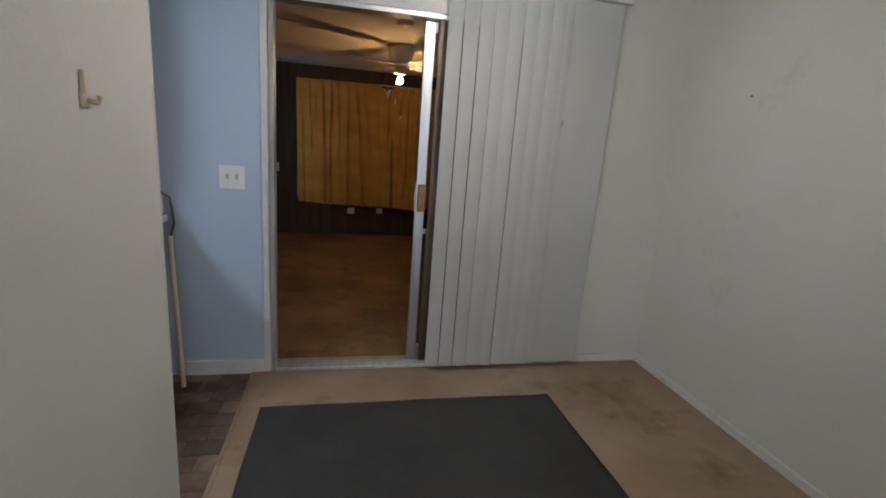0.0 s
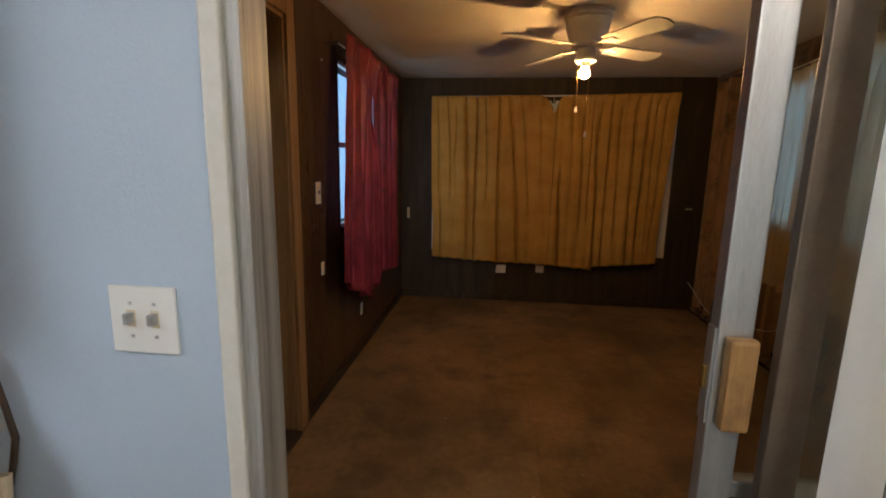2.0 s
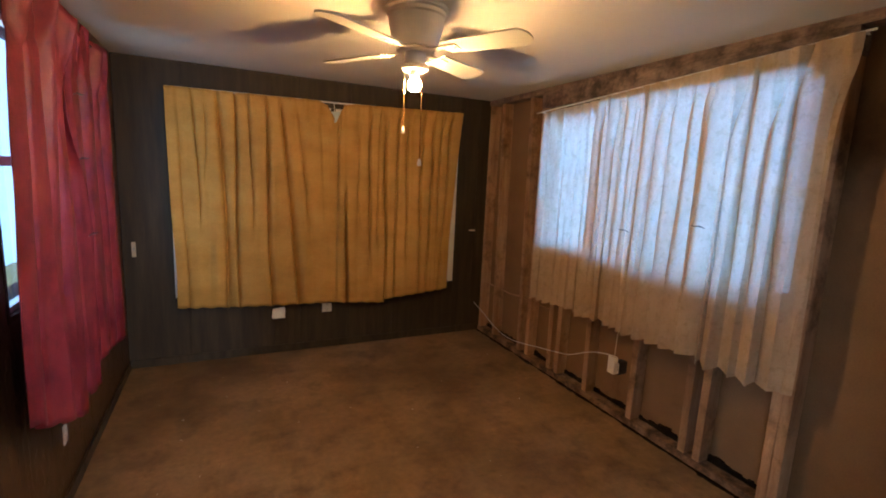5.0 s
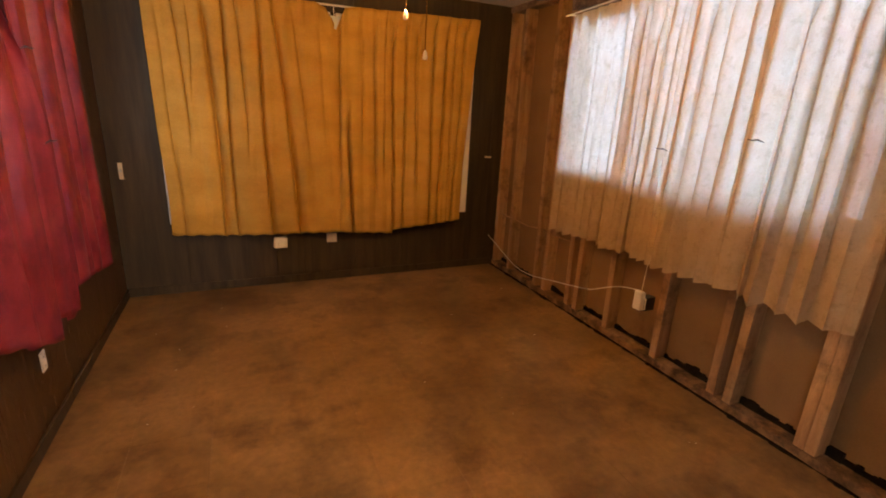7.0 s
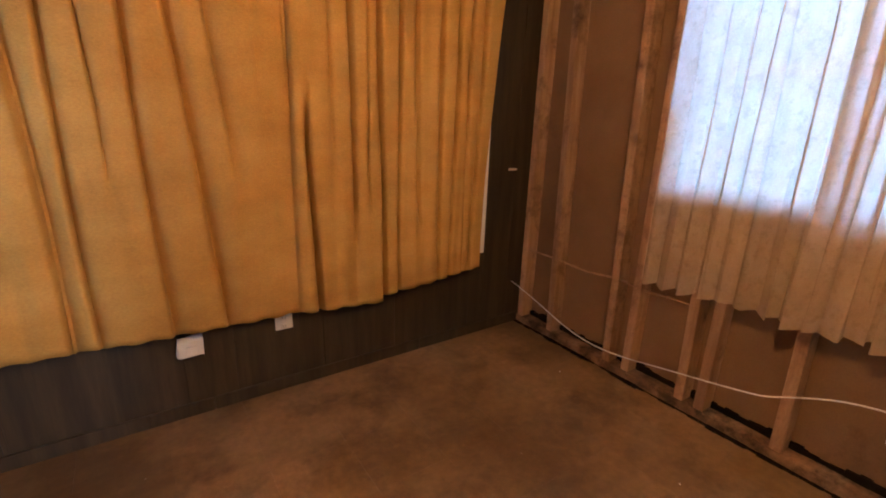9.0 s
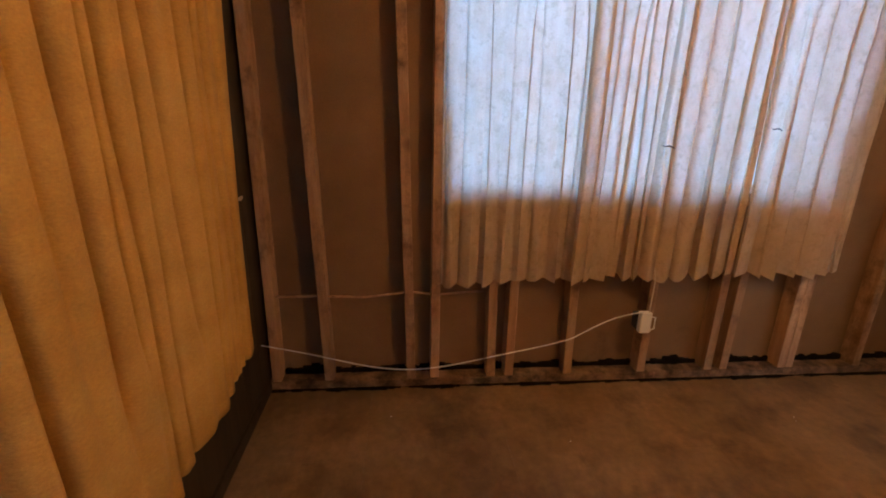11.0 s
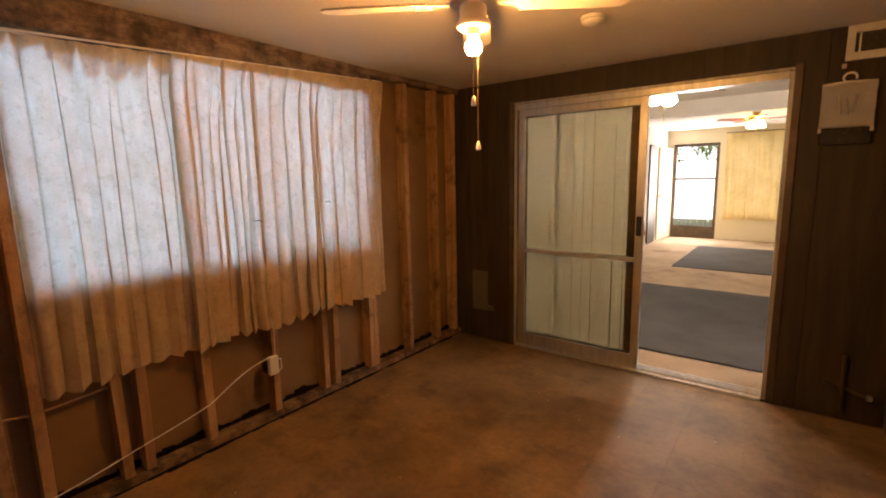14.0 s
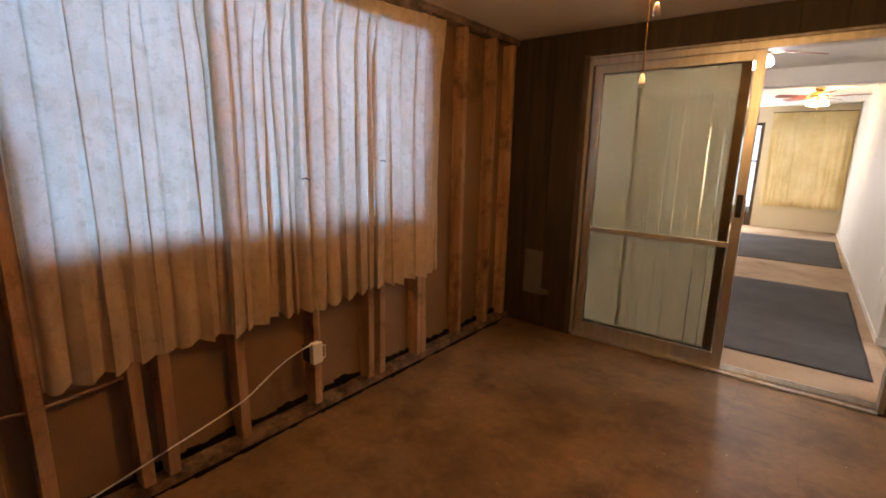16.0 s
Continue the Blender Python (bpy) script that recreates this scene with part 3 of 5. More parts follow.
curtain("curtain", "gold lined curtain with pinch pleats, closed", "x", -0.532, 0.70, ramp((0, 2.045), (0.84, 2.055), (0.9, 2.03), (1, 1.84)), ramp((0, 0.455), (0.5, 0.425), (1, 0.412)), NC, M_GOLD, GOLD_A, 3, "gold curtains", sign=-1, thick=0.003, drift=lambda s, v: 0.016 * math.sin(3.1 * v + 5 * s) * v * (1 - s) + 0.022 * (1 - s) ** 8 * ease(0.5, 0.9, v), lap=0.012, stand=lambda s, v: -0.020 * ease(0.90, 1.0, s), off=-0.034, ruffle=0.006, pitch=0.13, cols=420)
curtain("curtain", "gold lined curtain with a torn top corner, closed", "x", 0.65, 1.74, ramp((0, 1.90), (0.05, 2.035), (0.15, 2.05), (1, 2.075)), ramp((0, 0.42), (0.42, 0.385), (0.43, 0.42), (1, 0.475)), NC, M_GOLD, GOLD_B, 8, "gold curtains", sign=-1, thick=0.003, stand=lambda s, v: (0.03 * (1 - v / 0.10) * (0.6 + 0.8 * noise.noise((s * 9, v * 30, 2.0))) if v < 0.10 else 0.0) - 0.035 * (1 - ease(0.0, 0.05, s)), drift=lambda s, v: 0.012 * (1 - s) ** 8 * math.sin(3.3 * v) - 0.045 * s ** 8 * ease(0.25, 0.8, v) + 0.03 * s ** 8 * (1 - ease(0.0, 0.35, v)), lap=0.014, lee=-1, off=-0.040, ruffle=0.008, pitch=0.10, cols=420)
tag = thing("paper_tag", "pale blue paper tag pinned where the gold curtains meet", "tag")
bm = rbox(0.60, 0.685, NORTH - 0.060, NORTH - 0.058, 1.90, 1.985, w=0.0008, seg=1)
for v in bm.verts:
    if v.co.z < 1.95:
        v.co.x += 0.022 if v.co.x < 0.64 else -0.022
part("tag_sheet", bm, M_TAG, tag)
part("tag_pin", tube(bmesh.new(), [(0.64, NORTH - 0.062, 1.98), (0.64, NORTH - 0.040, 2.05)], 0.003, 6), M_WHITE, tag)

WC = WEST + 0.02
tabs = lambda n, o: lambda s: 2.115 - 0.045 * abs(math.sin(math.pi * n * s + o)) ** 5 - 0.01 * math.sin(9 * s)
RED_A = [(0.14, 0.034, 0.035, 0.0, 1.3, 0.06), (0.36, 0.050, 0.07, 0.02, 1.3, 0.10), (0.60, 0.034, 0.045, 0.0, 0.8, -0.05), (0.80, 0.030, 0.05, 0.4, 1.3, 0.0)]
RED_B = [(0.10, 0.02, 0.03, 0.4, 1.3, 0.05), (0.27, 0.040, 0.045, 0.0, 1.3, 0.02), (0.50, 0.030, 0.045, 0.0, 1.3, 0.0), (0.66, 0.040, 0.045, -0.1, 1.3, 0.02), (0.85, 0.035, 0.04, 0.0, 1.3, 0.0)]
parting = lambda v: math.exp(-((v - 0.24) / 0.17) ** 2)
pinched = lambda n, o, amp: lambda s, v: amp * (1 - ease(0.02, 0.17, v)) * (abs(math.sin(math.pi * n * s + o)) ** 3 - 0.35) + 0.010 * noise.noise((s * 11, v * 24, n)) * (1 - ease(0.08, 0.26, v))
red_front = curtain("curtain", "crimson brocade curtain with a ragged stepped hem", "y", 4.53, 5.335, tabs(3, 0.4), ramp((0, 0.70), (0.40, 0.54), (0.8, 0.42), (0.83, 0.41), (0.838, 0.50), (1, 0.475)), WC, M_RED, RED_A, 5, "red curtains", thick=0.003, swell=0.016, pleat=0.16, cols=240, drift=lambda s, v: 0.17 * (1 - s) * (1 - v) ** 1.3 - 0.22 * s ** 5 * parting(v), off=0.004, stand=pinched(3, 0.4, 0.045), ruffle=0.006, pitch=0.16)
part("inner_fold", rbox(WC + 0.004, WC + 0.009, 5.08, 5.47, 0.80, 2.04, w=0.002), M_RED, red_front)
curtain("curtain", "crimson brocade curtain bunched at its rod", "y", 5.27, 5.99, tabs(4, 1.1), ramp((0, 0.46), (0.22, 0.45), (0.23, 0.545), (0.55, 0.52), (1, 0.47)), WC, M_RED, RED_B, 6, "red curtains", thick=0.003, swell=0.014, pleat=0.16, cols=240, drift=lambda s, v: -0.07 * s * (1 - v) + 0.05 * (1 - s) ** 4 * parting(v), stand=pinched(4, 1.1, 0.04), ruffle=0.006, pitch=0.14)

EC = EAST - 0.010
zt = lambda y: 2.03 + (5.84 - y) * 0.05
for y0, y1, grooves, seed, zb0, zb1 in ((5.19, 5.84, (8, 0.016, 0.014), 21, 0.60, 0.565), (4.80, 5.205, (8, 0.034, 0.018), 22, 0.61, 0.60), (4.38, 4.82, (5, 0.036, 0.024), 23, 0.63, 0.61), (3.82, 4.40, (6, 0.038, 0.026), 24, 0.63, 0.63)):
    curtain("curtain", "thin stained white curtain with daylight behind it", "y", y0, y1, (lambda a, b: lambda s: zt(a + (b - a) * s))(y0, y1), ramp((0, zb0), (1, zb1)), EC, M_SHEER, grooves, seed, "white curtains", sign=-1, swell=0.006, ruffle={21: 0.020, 22: 0.028, 23: 0.034, 24: 0.040}[seed], pitch={21: 0.085, 22: 0.062, 23: 0.088, 24: 0.090}[seed], off=-0.036, hem=-0.45, cols=360, lap={21: 0.020, 22: 0.044, 23: 0.052, 24: 0.054}[seed], drift=(lambda s, v: (1 - s) ** 3 * 0.018 * math.exp(-((v - 0.13) / 0.09) ** 2)) if seed == 21 else None)

# ---- trim of the sunroom ----
base_n = tagged(new("baseboard_north"), "worn dark baseboard along the panelled wall", "baseboard", "", "structure")
for a, b in ((WEST, 0.27), (0.273, 1.35), (1.353, EAST)):
    part("baseboard_length", rbox(a + 0.001, b - 0.001, NORTH - 0.014, NORTH - 0.001, 0.0, 0.062, w=0.004), M_PANEL, base_n)
base_w = tagged(new("baseboard_west"), "worn dark baseboard along the panelled wall", "baseboard", "", "structure")
for a, b in ((4.18, 5.4), (5.403, NORTH - 0.015)):
    part("baseboard_length", rbox(WEST + 0.001, WEST + 0.013, a, b, 0.0, 0.06, w=0.004), M_PANEL, base_w)

structure("trim_west", rbox(WEST + 0.0005, WEST + 0.016, 4.177, 4.206, 0.0, CEIL - 0.002, w=0.007, seg=3), M_PANEL_RED, "varnished corner strip beside the pine door casing", "trim")

# window casings and shades
def casing(wall, name, axis, hole, d0, d1, w, material):
    u0, u1, z0, z1 = hole
    for a, b, c, e in ((u0 - w, u0, z0 - w, z1 + w), (u1, u1 + w, z0 - w, z1 + w), (u0, u1, z1, z1 + w), (u0, u1, z0 - w, z0)):
        part(name, rbox(*((a, b, d0, d1, c, e) if axis == "x" else (d0, d1, a, b, c, e)), w=0.002), material, wall)


casing(wall_north, "window_casing", "x", WIN_N, NORTH - 0.004, NORTH - 0.0005, 0.05, M_PANEL)
casing(wall_west, "window_casing", "y", WIN_W, WEST + 0.0005, WEST + 0.004, 0.02, M_PANEL)
for x0, x1 in ((-0.525, 0.62), (0.66, 1.795)):
    s = thing("roller_shade", "white roller shade pulled down behind gold curtains", "blind", group="roller shades")
    part("shade_cloth", rbox(x0, x1, NORTH - 0.0095, NORTH - 0.006, 0.52, 2.0, w=0.001, seg=1), M_PAPER, s)
    part("roller", tube(bmesh.new(), [(x0, NORTH - 0.014, 2.005), (x1, NORTH - 0.014, 2.005)], 0.010), M_PAPER, s)

# curtain rods
def rod(label, a, b, r=0.007, back=(0, 0.03, 0), brackets=3, mat=None):
    t = thing("curtain_rod", label, "curtain rod")
    mat = mat or M_WHITE
    part("pole", tube(bmesh.new(), [a, b], r), mat, t)
    for i in range(brackets):
        k = 0.02 + 0.96 * i / (brackets - 1)
        p = Vector(a).lerp(Vector(b), k)
        part("bracket", tube(bmesh.new(), [p, p + Vector(back)], 0.005, 6), mat, t)
    return t


rod("white metal curtain rod over the gold curtains", (-0.53, NORTH - 0.045, 2.045), (1.77, NORTH - 0.045, 2.065), back=(0, 0.044, 0), brackets=4)
rod("dark curtain rod over the red curtains", (WEST + 0.085, 4.56, 2.03), (WEST + 0.085, 6.08, 2.08), back=(-0.085, 0, 0), mat=M_ALU_DARK)
rod("thin white rod over the sheer curtains", (EAST - 0.05, 5.88, 2.035), (EAST - 0.05, 3.80, 2.14), 0.005, back=(0.046, 0, 0))

# ties and pins left on the cloth
def pin(label, p, d, mat):
    bm = bmesh.new()
    p, d = Vector(p), Vector(d)
    tube(bm, [p - d, p - d * 0.2 + Vector((0, 0, 0.006)), p + d * 0.4, p + d], [0.002, 0.004, 0.0035, 0.0015], 6)
    tagged(part("curtain_pin", bm, mat), label, "curtain pin", "curtain pins")


pin("dark twig-like tie pinned through a white curtain", (EAST - 0.098, 4.86, 1.24), (-0.008, 0.035, 0.006), M_ALU_DARK)
pin("dark twig-like tie pinned through a white curtain", (EAST - 0.104, 4.375, 1.32), (-0.008, 0.032, 0.004), M_ALU_DARK)
for y, z in ((5.25, 1.78), (5.26, 1.52), (5.32, 1.19)):
    pin("small dark pin through a red curtain", (WEST + 0.135, y, z), (0.01, 0.035, 0.004), M_BLACK)


# ---- wall plates ----
def wall_plate(kind, label, at, normal, mat, w=0.07, h=0.115, toggles=1, group="wall plates"):
    """A cover plate with toggles or sockets; normal is '+x', '-x', '+y' or '-y'."""
    t = thing(kind, label, "switch" if "switch" in kind else "outlet", group=group)
    x, y, z = at
    s = 1 if normal[0] == "+" else -1

    def bx(u0, u1, z0, z1, d):
        lo, hi = sorted((0.0, s * d))
        return (x + lo, x + hi, y + u0, y + u1, z + z0, z + z1) if normal[1] == "x" else (x + u0, x + u1, y + lo, y + hi, z + z0, z + z1)

    part("cover_plate", rbox(*bx(-w / 2, w / 2, -h / 2, h / 2, 0.006), w=0.002), mat, t)
    for i in range(toggles):
        u = (i - (toggles - 1) / 2) * 0.045
        if "switch" in kind:
            part("toggle", rbox(*bx(u - 0.006, u + 0.006, -0.006, 0.014, 0.020), w=0.002), M_ALU, t)
            part("toggle_slot", rbox(*bx(u - 0.008, u + 0.008, -0.013, 0.018, 0.0068), w=0.0005, seg=1), M_IVORY, t)
            for zz in (-0.03, 0.03):
                part("screw", rbox(*bx(u - 0.003, u + 0.003, zz - 0.003, zz + 0.003, 0.0075), w=0.001), M_ALU, t)
        else:
            for zz in (-0.021, 0.021):
                part("socket", rbox(*bx(-0.015, 0.015, zz - 0.014, zz + 0.014, 0.009), w=0.003), mat, t)
                for uu in (-0.006, 0.006):
                    part("slot", boxes(bmesh.new(), bx(uu - 0.0012, uu + 0.0012, zz - 0.005, zz + 0.005, 0.0095)), M_BLACK, t)
    return t


wall_plate("light_switch", "ivory light switch plate on dark panelling", (WEST, 4.43, 1.222), "+x", M_IVORY, 0.072, 0.118)
wall_plate("wall_outlet", "small worn ivory outlet on dark panelling", (WEST, 4.468, 0.79), "+x", M_IVORY, 0.04, 0.075)
wall_plate("wall_outlet", "small ivory outlet below a red curtain", (WEST, 5.21, 0.317), "+x", M_IVORY, 0.05, 0.085)
wall_plate("light_switch", "narrow ivory switch plate in the corner", (-0.772, NORTH, 0.895), "-y", M_IVORY, 0.026, 0.110)
wall_plate("wall_outlet", "white outlet below the gold curtain", (0.60, NORTH, 0.352), "-y", M_WHITE, 0.080, 0.075)
wall_plate("wall_outlet", "small white outlet near the doorway corner", (WEST, 3.06, 0.49), "+x", M_WHITE, 0.04, 0.06)

# crumpled paper and adaptor under the gold curtain
adaptor = thing("plug_adaptor", "white plug adaptor wrapped in crumpled paper", "adaptor")
bm = rbox(0.155, 0.255, NORTH - 0.05, NORTH - 0.001, 0.30, 0.385, w=0.012, seg=3)
for v in bm.verts:
    v.co += 0.012 * noise.noise_vector(v.co * 40)
    v.co.y = min(v.co.y, NORTH - 0.001)
part("wrapper", bm, M_PAPER, adaptor)
part("plug", rbox(0.185, 0.225, NORTH - 0.06, NORTH - 0.03, 0.315, 0.355, w=0.006), M_WHITE, adaptor)

hasp = thing("wall_hook", "small brass hook in the corner of the panelled wall", "hook")
part("hook_plate", rbox(1.955, 2.02, NORTH - 0.006, NORTH - 0.0005, 1.002, 1.016, w=0.002), M_IVORY, hasp)
part("hook_arm", tube(bmesh.new(), [(1.96, NORTH - 0.004, 1.012), (1.955, NORTH - 0.02, 1.008), (1.955, NORTH - 0.02, 1.022)], 0.003, 6), M_IVORY, hasp)
nail = thing("wall_nail", "small pale nail head high on dark panelling", "nail")
part("nail_head", lathe(bmesh.new(), [(0.0005, 0.012), (0.008, 0.011), (0.009, 0.008), (0.003, 0.006), (0.003, 0.0)], (WEST, 4.524, 1.932), 10, "x"), M_WHITE, nail)

# ---- cable and power box on the studs ----
box_t = thing("power_box", "white power box hung on a bare stud", "power adaptor")
part("case", rbox(2.000, 2.034, 4.805, 4.862, 0.335, 0.445, w=0.008, seg=3), M_WHITE, box_t)
part("hook_clip", tube(bmesh.new(), [(2.012, 4.806, 0.42), (2.012, 4.782, 0.415), (2.012, 4.782, 0.355), (2.012, 4.806, 0.345)], 0.004, 8), M_WHITE, box_t)
# added black block where only shadow lies between box and stud
part("back_plate", rbox(2.035, 2.109, 4.80, 4.85, 0.33, 0.41, w=0.004), M_BLACK, box_t, "black block standing in for the shadow behind the box")
part("power_lead", tube(bmesh.new(), [(2.01, 4.82, 0.445), (2.012, 4.815, 0.60), (2.05, 4.812, 0.72)], 0.0028, 6), M_IVORY, box_t)
cable = bmesh.new()
pts = []
for i in range(49):
    k = i / 48
    y = 6.70 + (4.83 - 6.70) * k
    z = 0.285 + (0.445 - 0.285) * k - 0.19 * math.sin(math.pi * k) * (1 - 0.25 * k) + 0.012 * math.sin(13 * k) + (0.03 * math.sin((k - 0.8) * 15.7) if k > 0.8 else 0)
    pts.append((2.055 - 0.05 * math.sin(math.pi * min(1, k * 1.1)) - 0.045 * k, y, z))
tube(cable, pts, 0.0030, 8)
tagged(part("power_cable", cable, M_WHITE, smooth=True), "thin white cable sagging along the bare studs", "cable")
wire = bmesh.new()
tube(wire, [(2.14, 6.69, 0.50), (2.13, 6.45, 0.505), (2.145, 6.2, 0.49), (2.13, 5.98, 0.52), (2.14, 5.86, 0.50), (2.16, 5.6, 0.51)], 0.006, 8)
tagged(part("wall_wire", wire, M_STUD, smooth=True), "old brown wire running through the bare studs", "cable")


# ---- ceiling fan ----
def blade_mesh(length, w0, w1, thick, r0, z=0.0, pitch=12):
    """A blade along +x from r0, with a rounded tip, tilted about its length."""
    bm = bmesh.new()
    n = 14
    outline = []
    for i in range(n + 1):
        s = i / n
        outline.append((r0 + s * (length - w1 * 0.35), (w0 + (w1 - w0) * s) / 2))
    cap = [(r0 + length - w1 * 0.35 + w1 * 0.35 * math.sin(a), w1 / 2 * math.cos(a)) for a in [math.pi / 2 * k / 6 for k in range(1, 7)]]
    top = outline + cap
    loop = top + [(x, -y) for x, y in reversed(top[:-1])]
    up = [bm.verts.new((x, y, thick / 2)) for x, y in loop]
    dn = [bm.verts.new((x, y, -thick / 2)) for x, y in loop]
    bm.faces.new(up)
    bm.faces.new(dn[::-1])
    for i in range(len(loop)):
        j = (i + 1) % len(loop)
        bm.faces.new((up[i], dn[i], dn[j], up[j]))
    bmesh.ops.rotate(bm, verts=bm.verts, matrix=Matrix.Rotation(radians(pitch), 3, "X"))
    bmesh.ops.translate(bm, verts=bm.verts, vec=(0, 0, z))
    return bm


def iron_mesh(r0, r1, z):
    bm = rbox(r0, r1 + 0.03, -0.014, 0.014, z - 0.004, z + 0.003, w=0.002)
    boxes(bm, (r1, r1 + 0.075, -0.030, 0.030, z - 0.006, z - 0.002))
    for x, y in ((r1 + 0.02, 0.018), (r1 + 0.02, -0.018), (r1 + 0.06, 0.0)):
        lathe(bm, [(0.006, -0.002), (0.004, -0.005), (0.0005, -0.006)], (x, y, z - 0.006), 8)
    return bm


FX, FY = 0.603, 4.815
fan = thing("ceiling_fan", "white four-blade ceiling fan with one bare lit bulb", "ceiling fan")
part("housing", lathe(bmesh.new(), [(0.138, 2.229), (0.140, 2.215), (0.128, 2.210), (0.128, 2.195), (0.122, 2.188), (0.118, 2.15), (0.104, 2.10), (0.094, 2.075), (0.088, 2.066), (0.05, 2.062)], (FX, FY, 0), 48), M_FAN, fan, smooth=False)
part("motor_plate", lathe(bmesh.new(), [(0.082, 2.062), (0.084, 2.052), (0.07, 2.046), (0.04, 2.046)], (FX, FY, 0), 40), M_FAN, fan)
part("light_cup", lathe(bmesh.new(), [(0.046, 2.046), (0.048, 2.03), (0.046, 1.995), (0.040, 1.992)], (FX, FY, 0), 36), M_FAN, fan)
part("fitter_ring", lathe(bmesh.new(), [(0.056, 1.996), (0.060, 1.992), (0.058, 1.976), (0.052, 1.972), (0.030, 1.974)], (FX, FY, 0), 36), M_FAN, fan)
part("socket", lathe(bmesh.new(), [(0.022, 1.974), (0.022, 1.95), (0.018, 1.945)], (FX, FY, 0), 24), M_WHITE, fan)
part("bulb", lathe(bmesh.new(), [(0.014, 1.946), (0.018, 1.938), (0.027, 1.925), (0.030, 1.912), (0.027, 1.898), (0.018, 1.888), (0.006, 1.884)], (FX, FY, 0), 20), M_BULB, fan, "lit warm bulb", smooth=True)
for k in range(4):
    a = radians(31.5 + 90 * k)
    m = Matrix.Translation((FX, FY, 2.055)) @ Matrix.Rotation(a, 4, "Z")
    bm = blade_mesh(0.385, 0.105, 0.13, 0.006, 0.160, pitch=-11)
    bm.transform(m)
    b = part("blade", bm, M_FAN, fan)
    bm = iron_mesh(0.075, 0.145, 0.0)
    bm.transform(m @ Matrix.Rotation(radians(-6), 4, "X"))
    part("blade_iron", bm, M_FAN, b)
for dx, dy, z1, long_one in ((0.016, -0.052, 1.59, True), (-0.03, 0.046, 1.735, False)):
    bm = bmesh.new()
    z = 1.975
    tube(bm, [(FX + dx, FY + dy, 1.98), (FX + dx, FY + dy, z1)], 0.0016, 6)
    while z > z1:
        bmesh.ops.create_icosphere(bm, subdivisions=1, radius=0.0026, matrix=Matrix.Translation((FX + dx, FY + dy, z)))
        z -= 0.012
    c = part("pull_chain", bm, M_BRASS, fan)
    part("pull_knob", lathe(bmesh.new(), [(0.003, 0.0), (0.006, -0.006), (0.010, -0.026), (0.008, -0.032), (0.002, -0.033)], (FX + dx, FY + dy, z1), 14), M_WHITE if long_one else M_FAN, c, smooth=True)

smoke = thing("smoke_detector", "round off-white smoke detector on the ceiling", "smoke detector")
part("base", lathe(bmesh.new(), [(0.06, 2.2295), (0.062, 2.222), (0.06, 2.215)], (0.52, 3.87, 0), 32), M_FAN, smoke)
part("cover", lathe(bmesh.new(), [(0.058, 2.215), (0.055, 2.203), (0.04, 2.195), (0.015, 2.193)], (0.52, 3.87, 0), 32), M_FAN, smoke, smooth=True)

# ---- west door ----
door_w = tagged(new("door_1"), "white six-panel steel door, closed, with brass knobs", "door", "", "structure")
DX = WEST - 0.11
y0, y1, zt_d = DOOR_W[0] + 0.022, DOOR_W[1] - 0.022, DOOR_W[3] - 0.022
bm = bmesh.new()
leaf = slab("y", y0, y1, 0.03, zt_d, DX - 0.04, DX, [])
part("leaf", leaf, M_DOORPAINT, door_w)
ym = (y0 + y1) / 2
for za, zb in ((0.22, 0.78), (0.98, 1.52), (1.62, 1.88)):
    for ya, yb in ((y0 + 0.11, ym - 0.05), (ym + 0.05, y1 - 0.11)):
        # a raised moulding with a sunk field and raised centre
        bm = slab("y", ya, yb, za, zb, DX - 0.002, DX + 0.006, [(ya + 0.018, yb - 0.018, za + 0.018, zb - 0.018)])
        p = part("door_panel", bm, M_DOORPAINT, door_w)
        part("panel_field", rbox(DX - 0.002, DX + 0.004, ya + 0.045, yb - 0.045, za + 0.045, zb - 0.045, w=0.003), M_DOORPAINT, p)
for z, knob in ((1.075, False), (0.945, True)):
    yk = y1 - 0.062
    if knob:
        k = part("door_knob", lathe(bmesh.new(), [(0.030, 0.0), (0.031, 0.006), (0.026, 0.010), (0.011, 0.014), (0.010, 0.034), (0.020, 0.042), (0.026, 0.054), (0.024, 0.066), (0.012, 0.072), (0.002, 0.073)], (DX, yk, z), 28, "x"), M_BRASS, door_w, "brass knob", smooth=True)
    else:
        k = part("deadbolt", lathe(bmesh.new(), [(0.030, 0.0), (0.031, 0.008), (0.026, 0.016), (0.012, 0.018), (0.002, 0.018)], (DX, yk, z), 28, "x"), M_BRASS, door_w, "brass deadbolt", smooth=True)
        part("thumb_turn", rbox(DX + 0.018, DX + 0.032, yk - 0.005, yk + 0.005, z - 0.016, z + 0.016), M_BRASS, k)
part("door_closer", rbox(DX + 0.001, DX + 0.04, y1 - 0.05, y1 - 0.004, zt_d - 0.14, zt_d - 0.04, w=0.004), M_ALU, door_w, "grey metal door closer bracket")
frame_w = tagged(new("door_frame_1"), "varnished pine frame round the white door", "door frame", "", "structure")
for a, b, c, e in ((DOOR_W[0], DOOR_W[0] + 0.02, 0.0, DOOR_W[3]), (DOOR_W[1] - 0.02, DOOR_W[1], 0.0, DOOR_W[3]), (DOOR_W[0] + 0.02, DOOR_W[1] - 0.02, DOOR_W[3] - 0.02, DOOR_W[3])):
    part("jamb", rbox(WEST - 0.155, WEST + 0.004, a, b, c, e, w=0.002), M_CASING, frame_w)
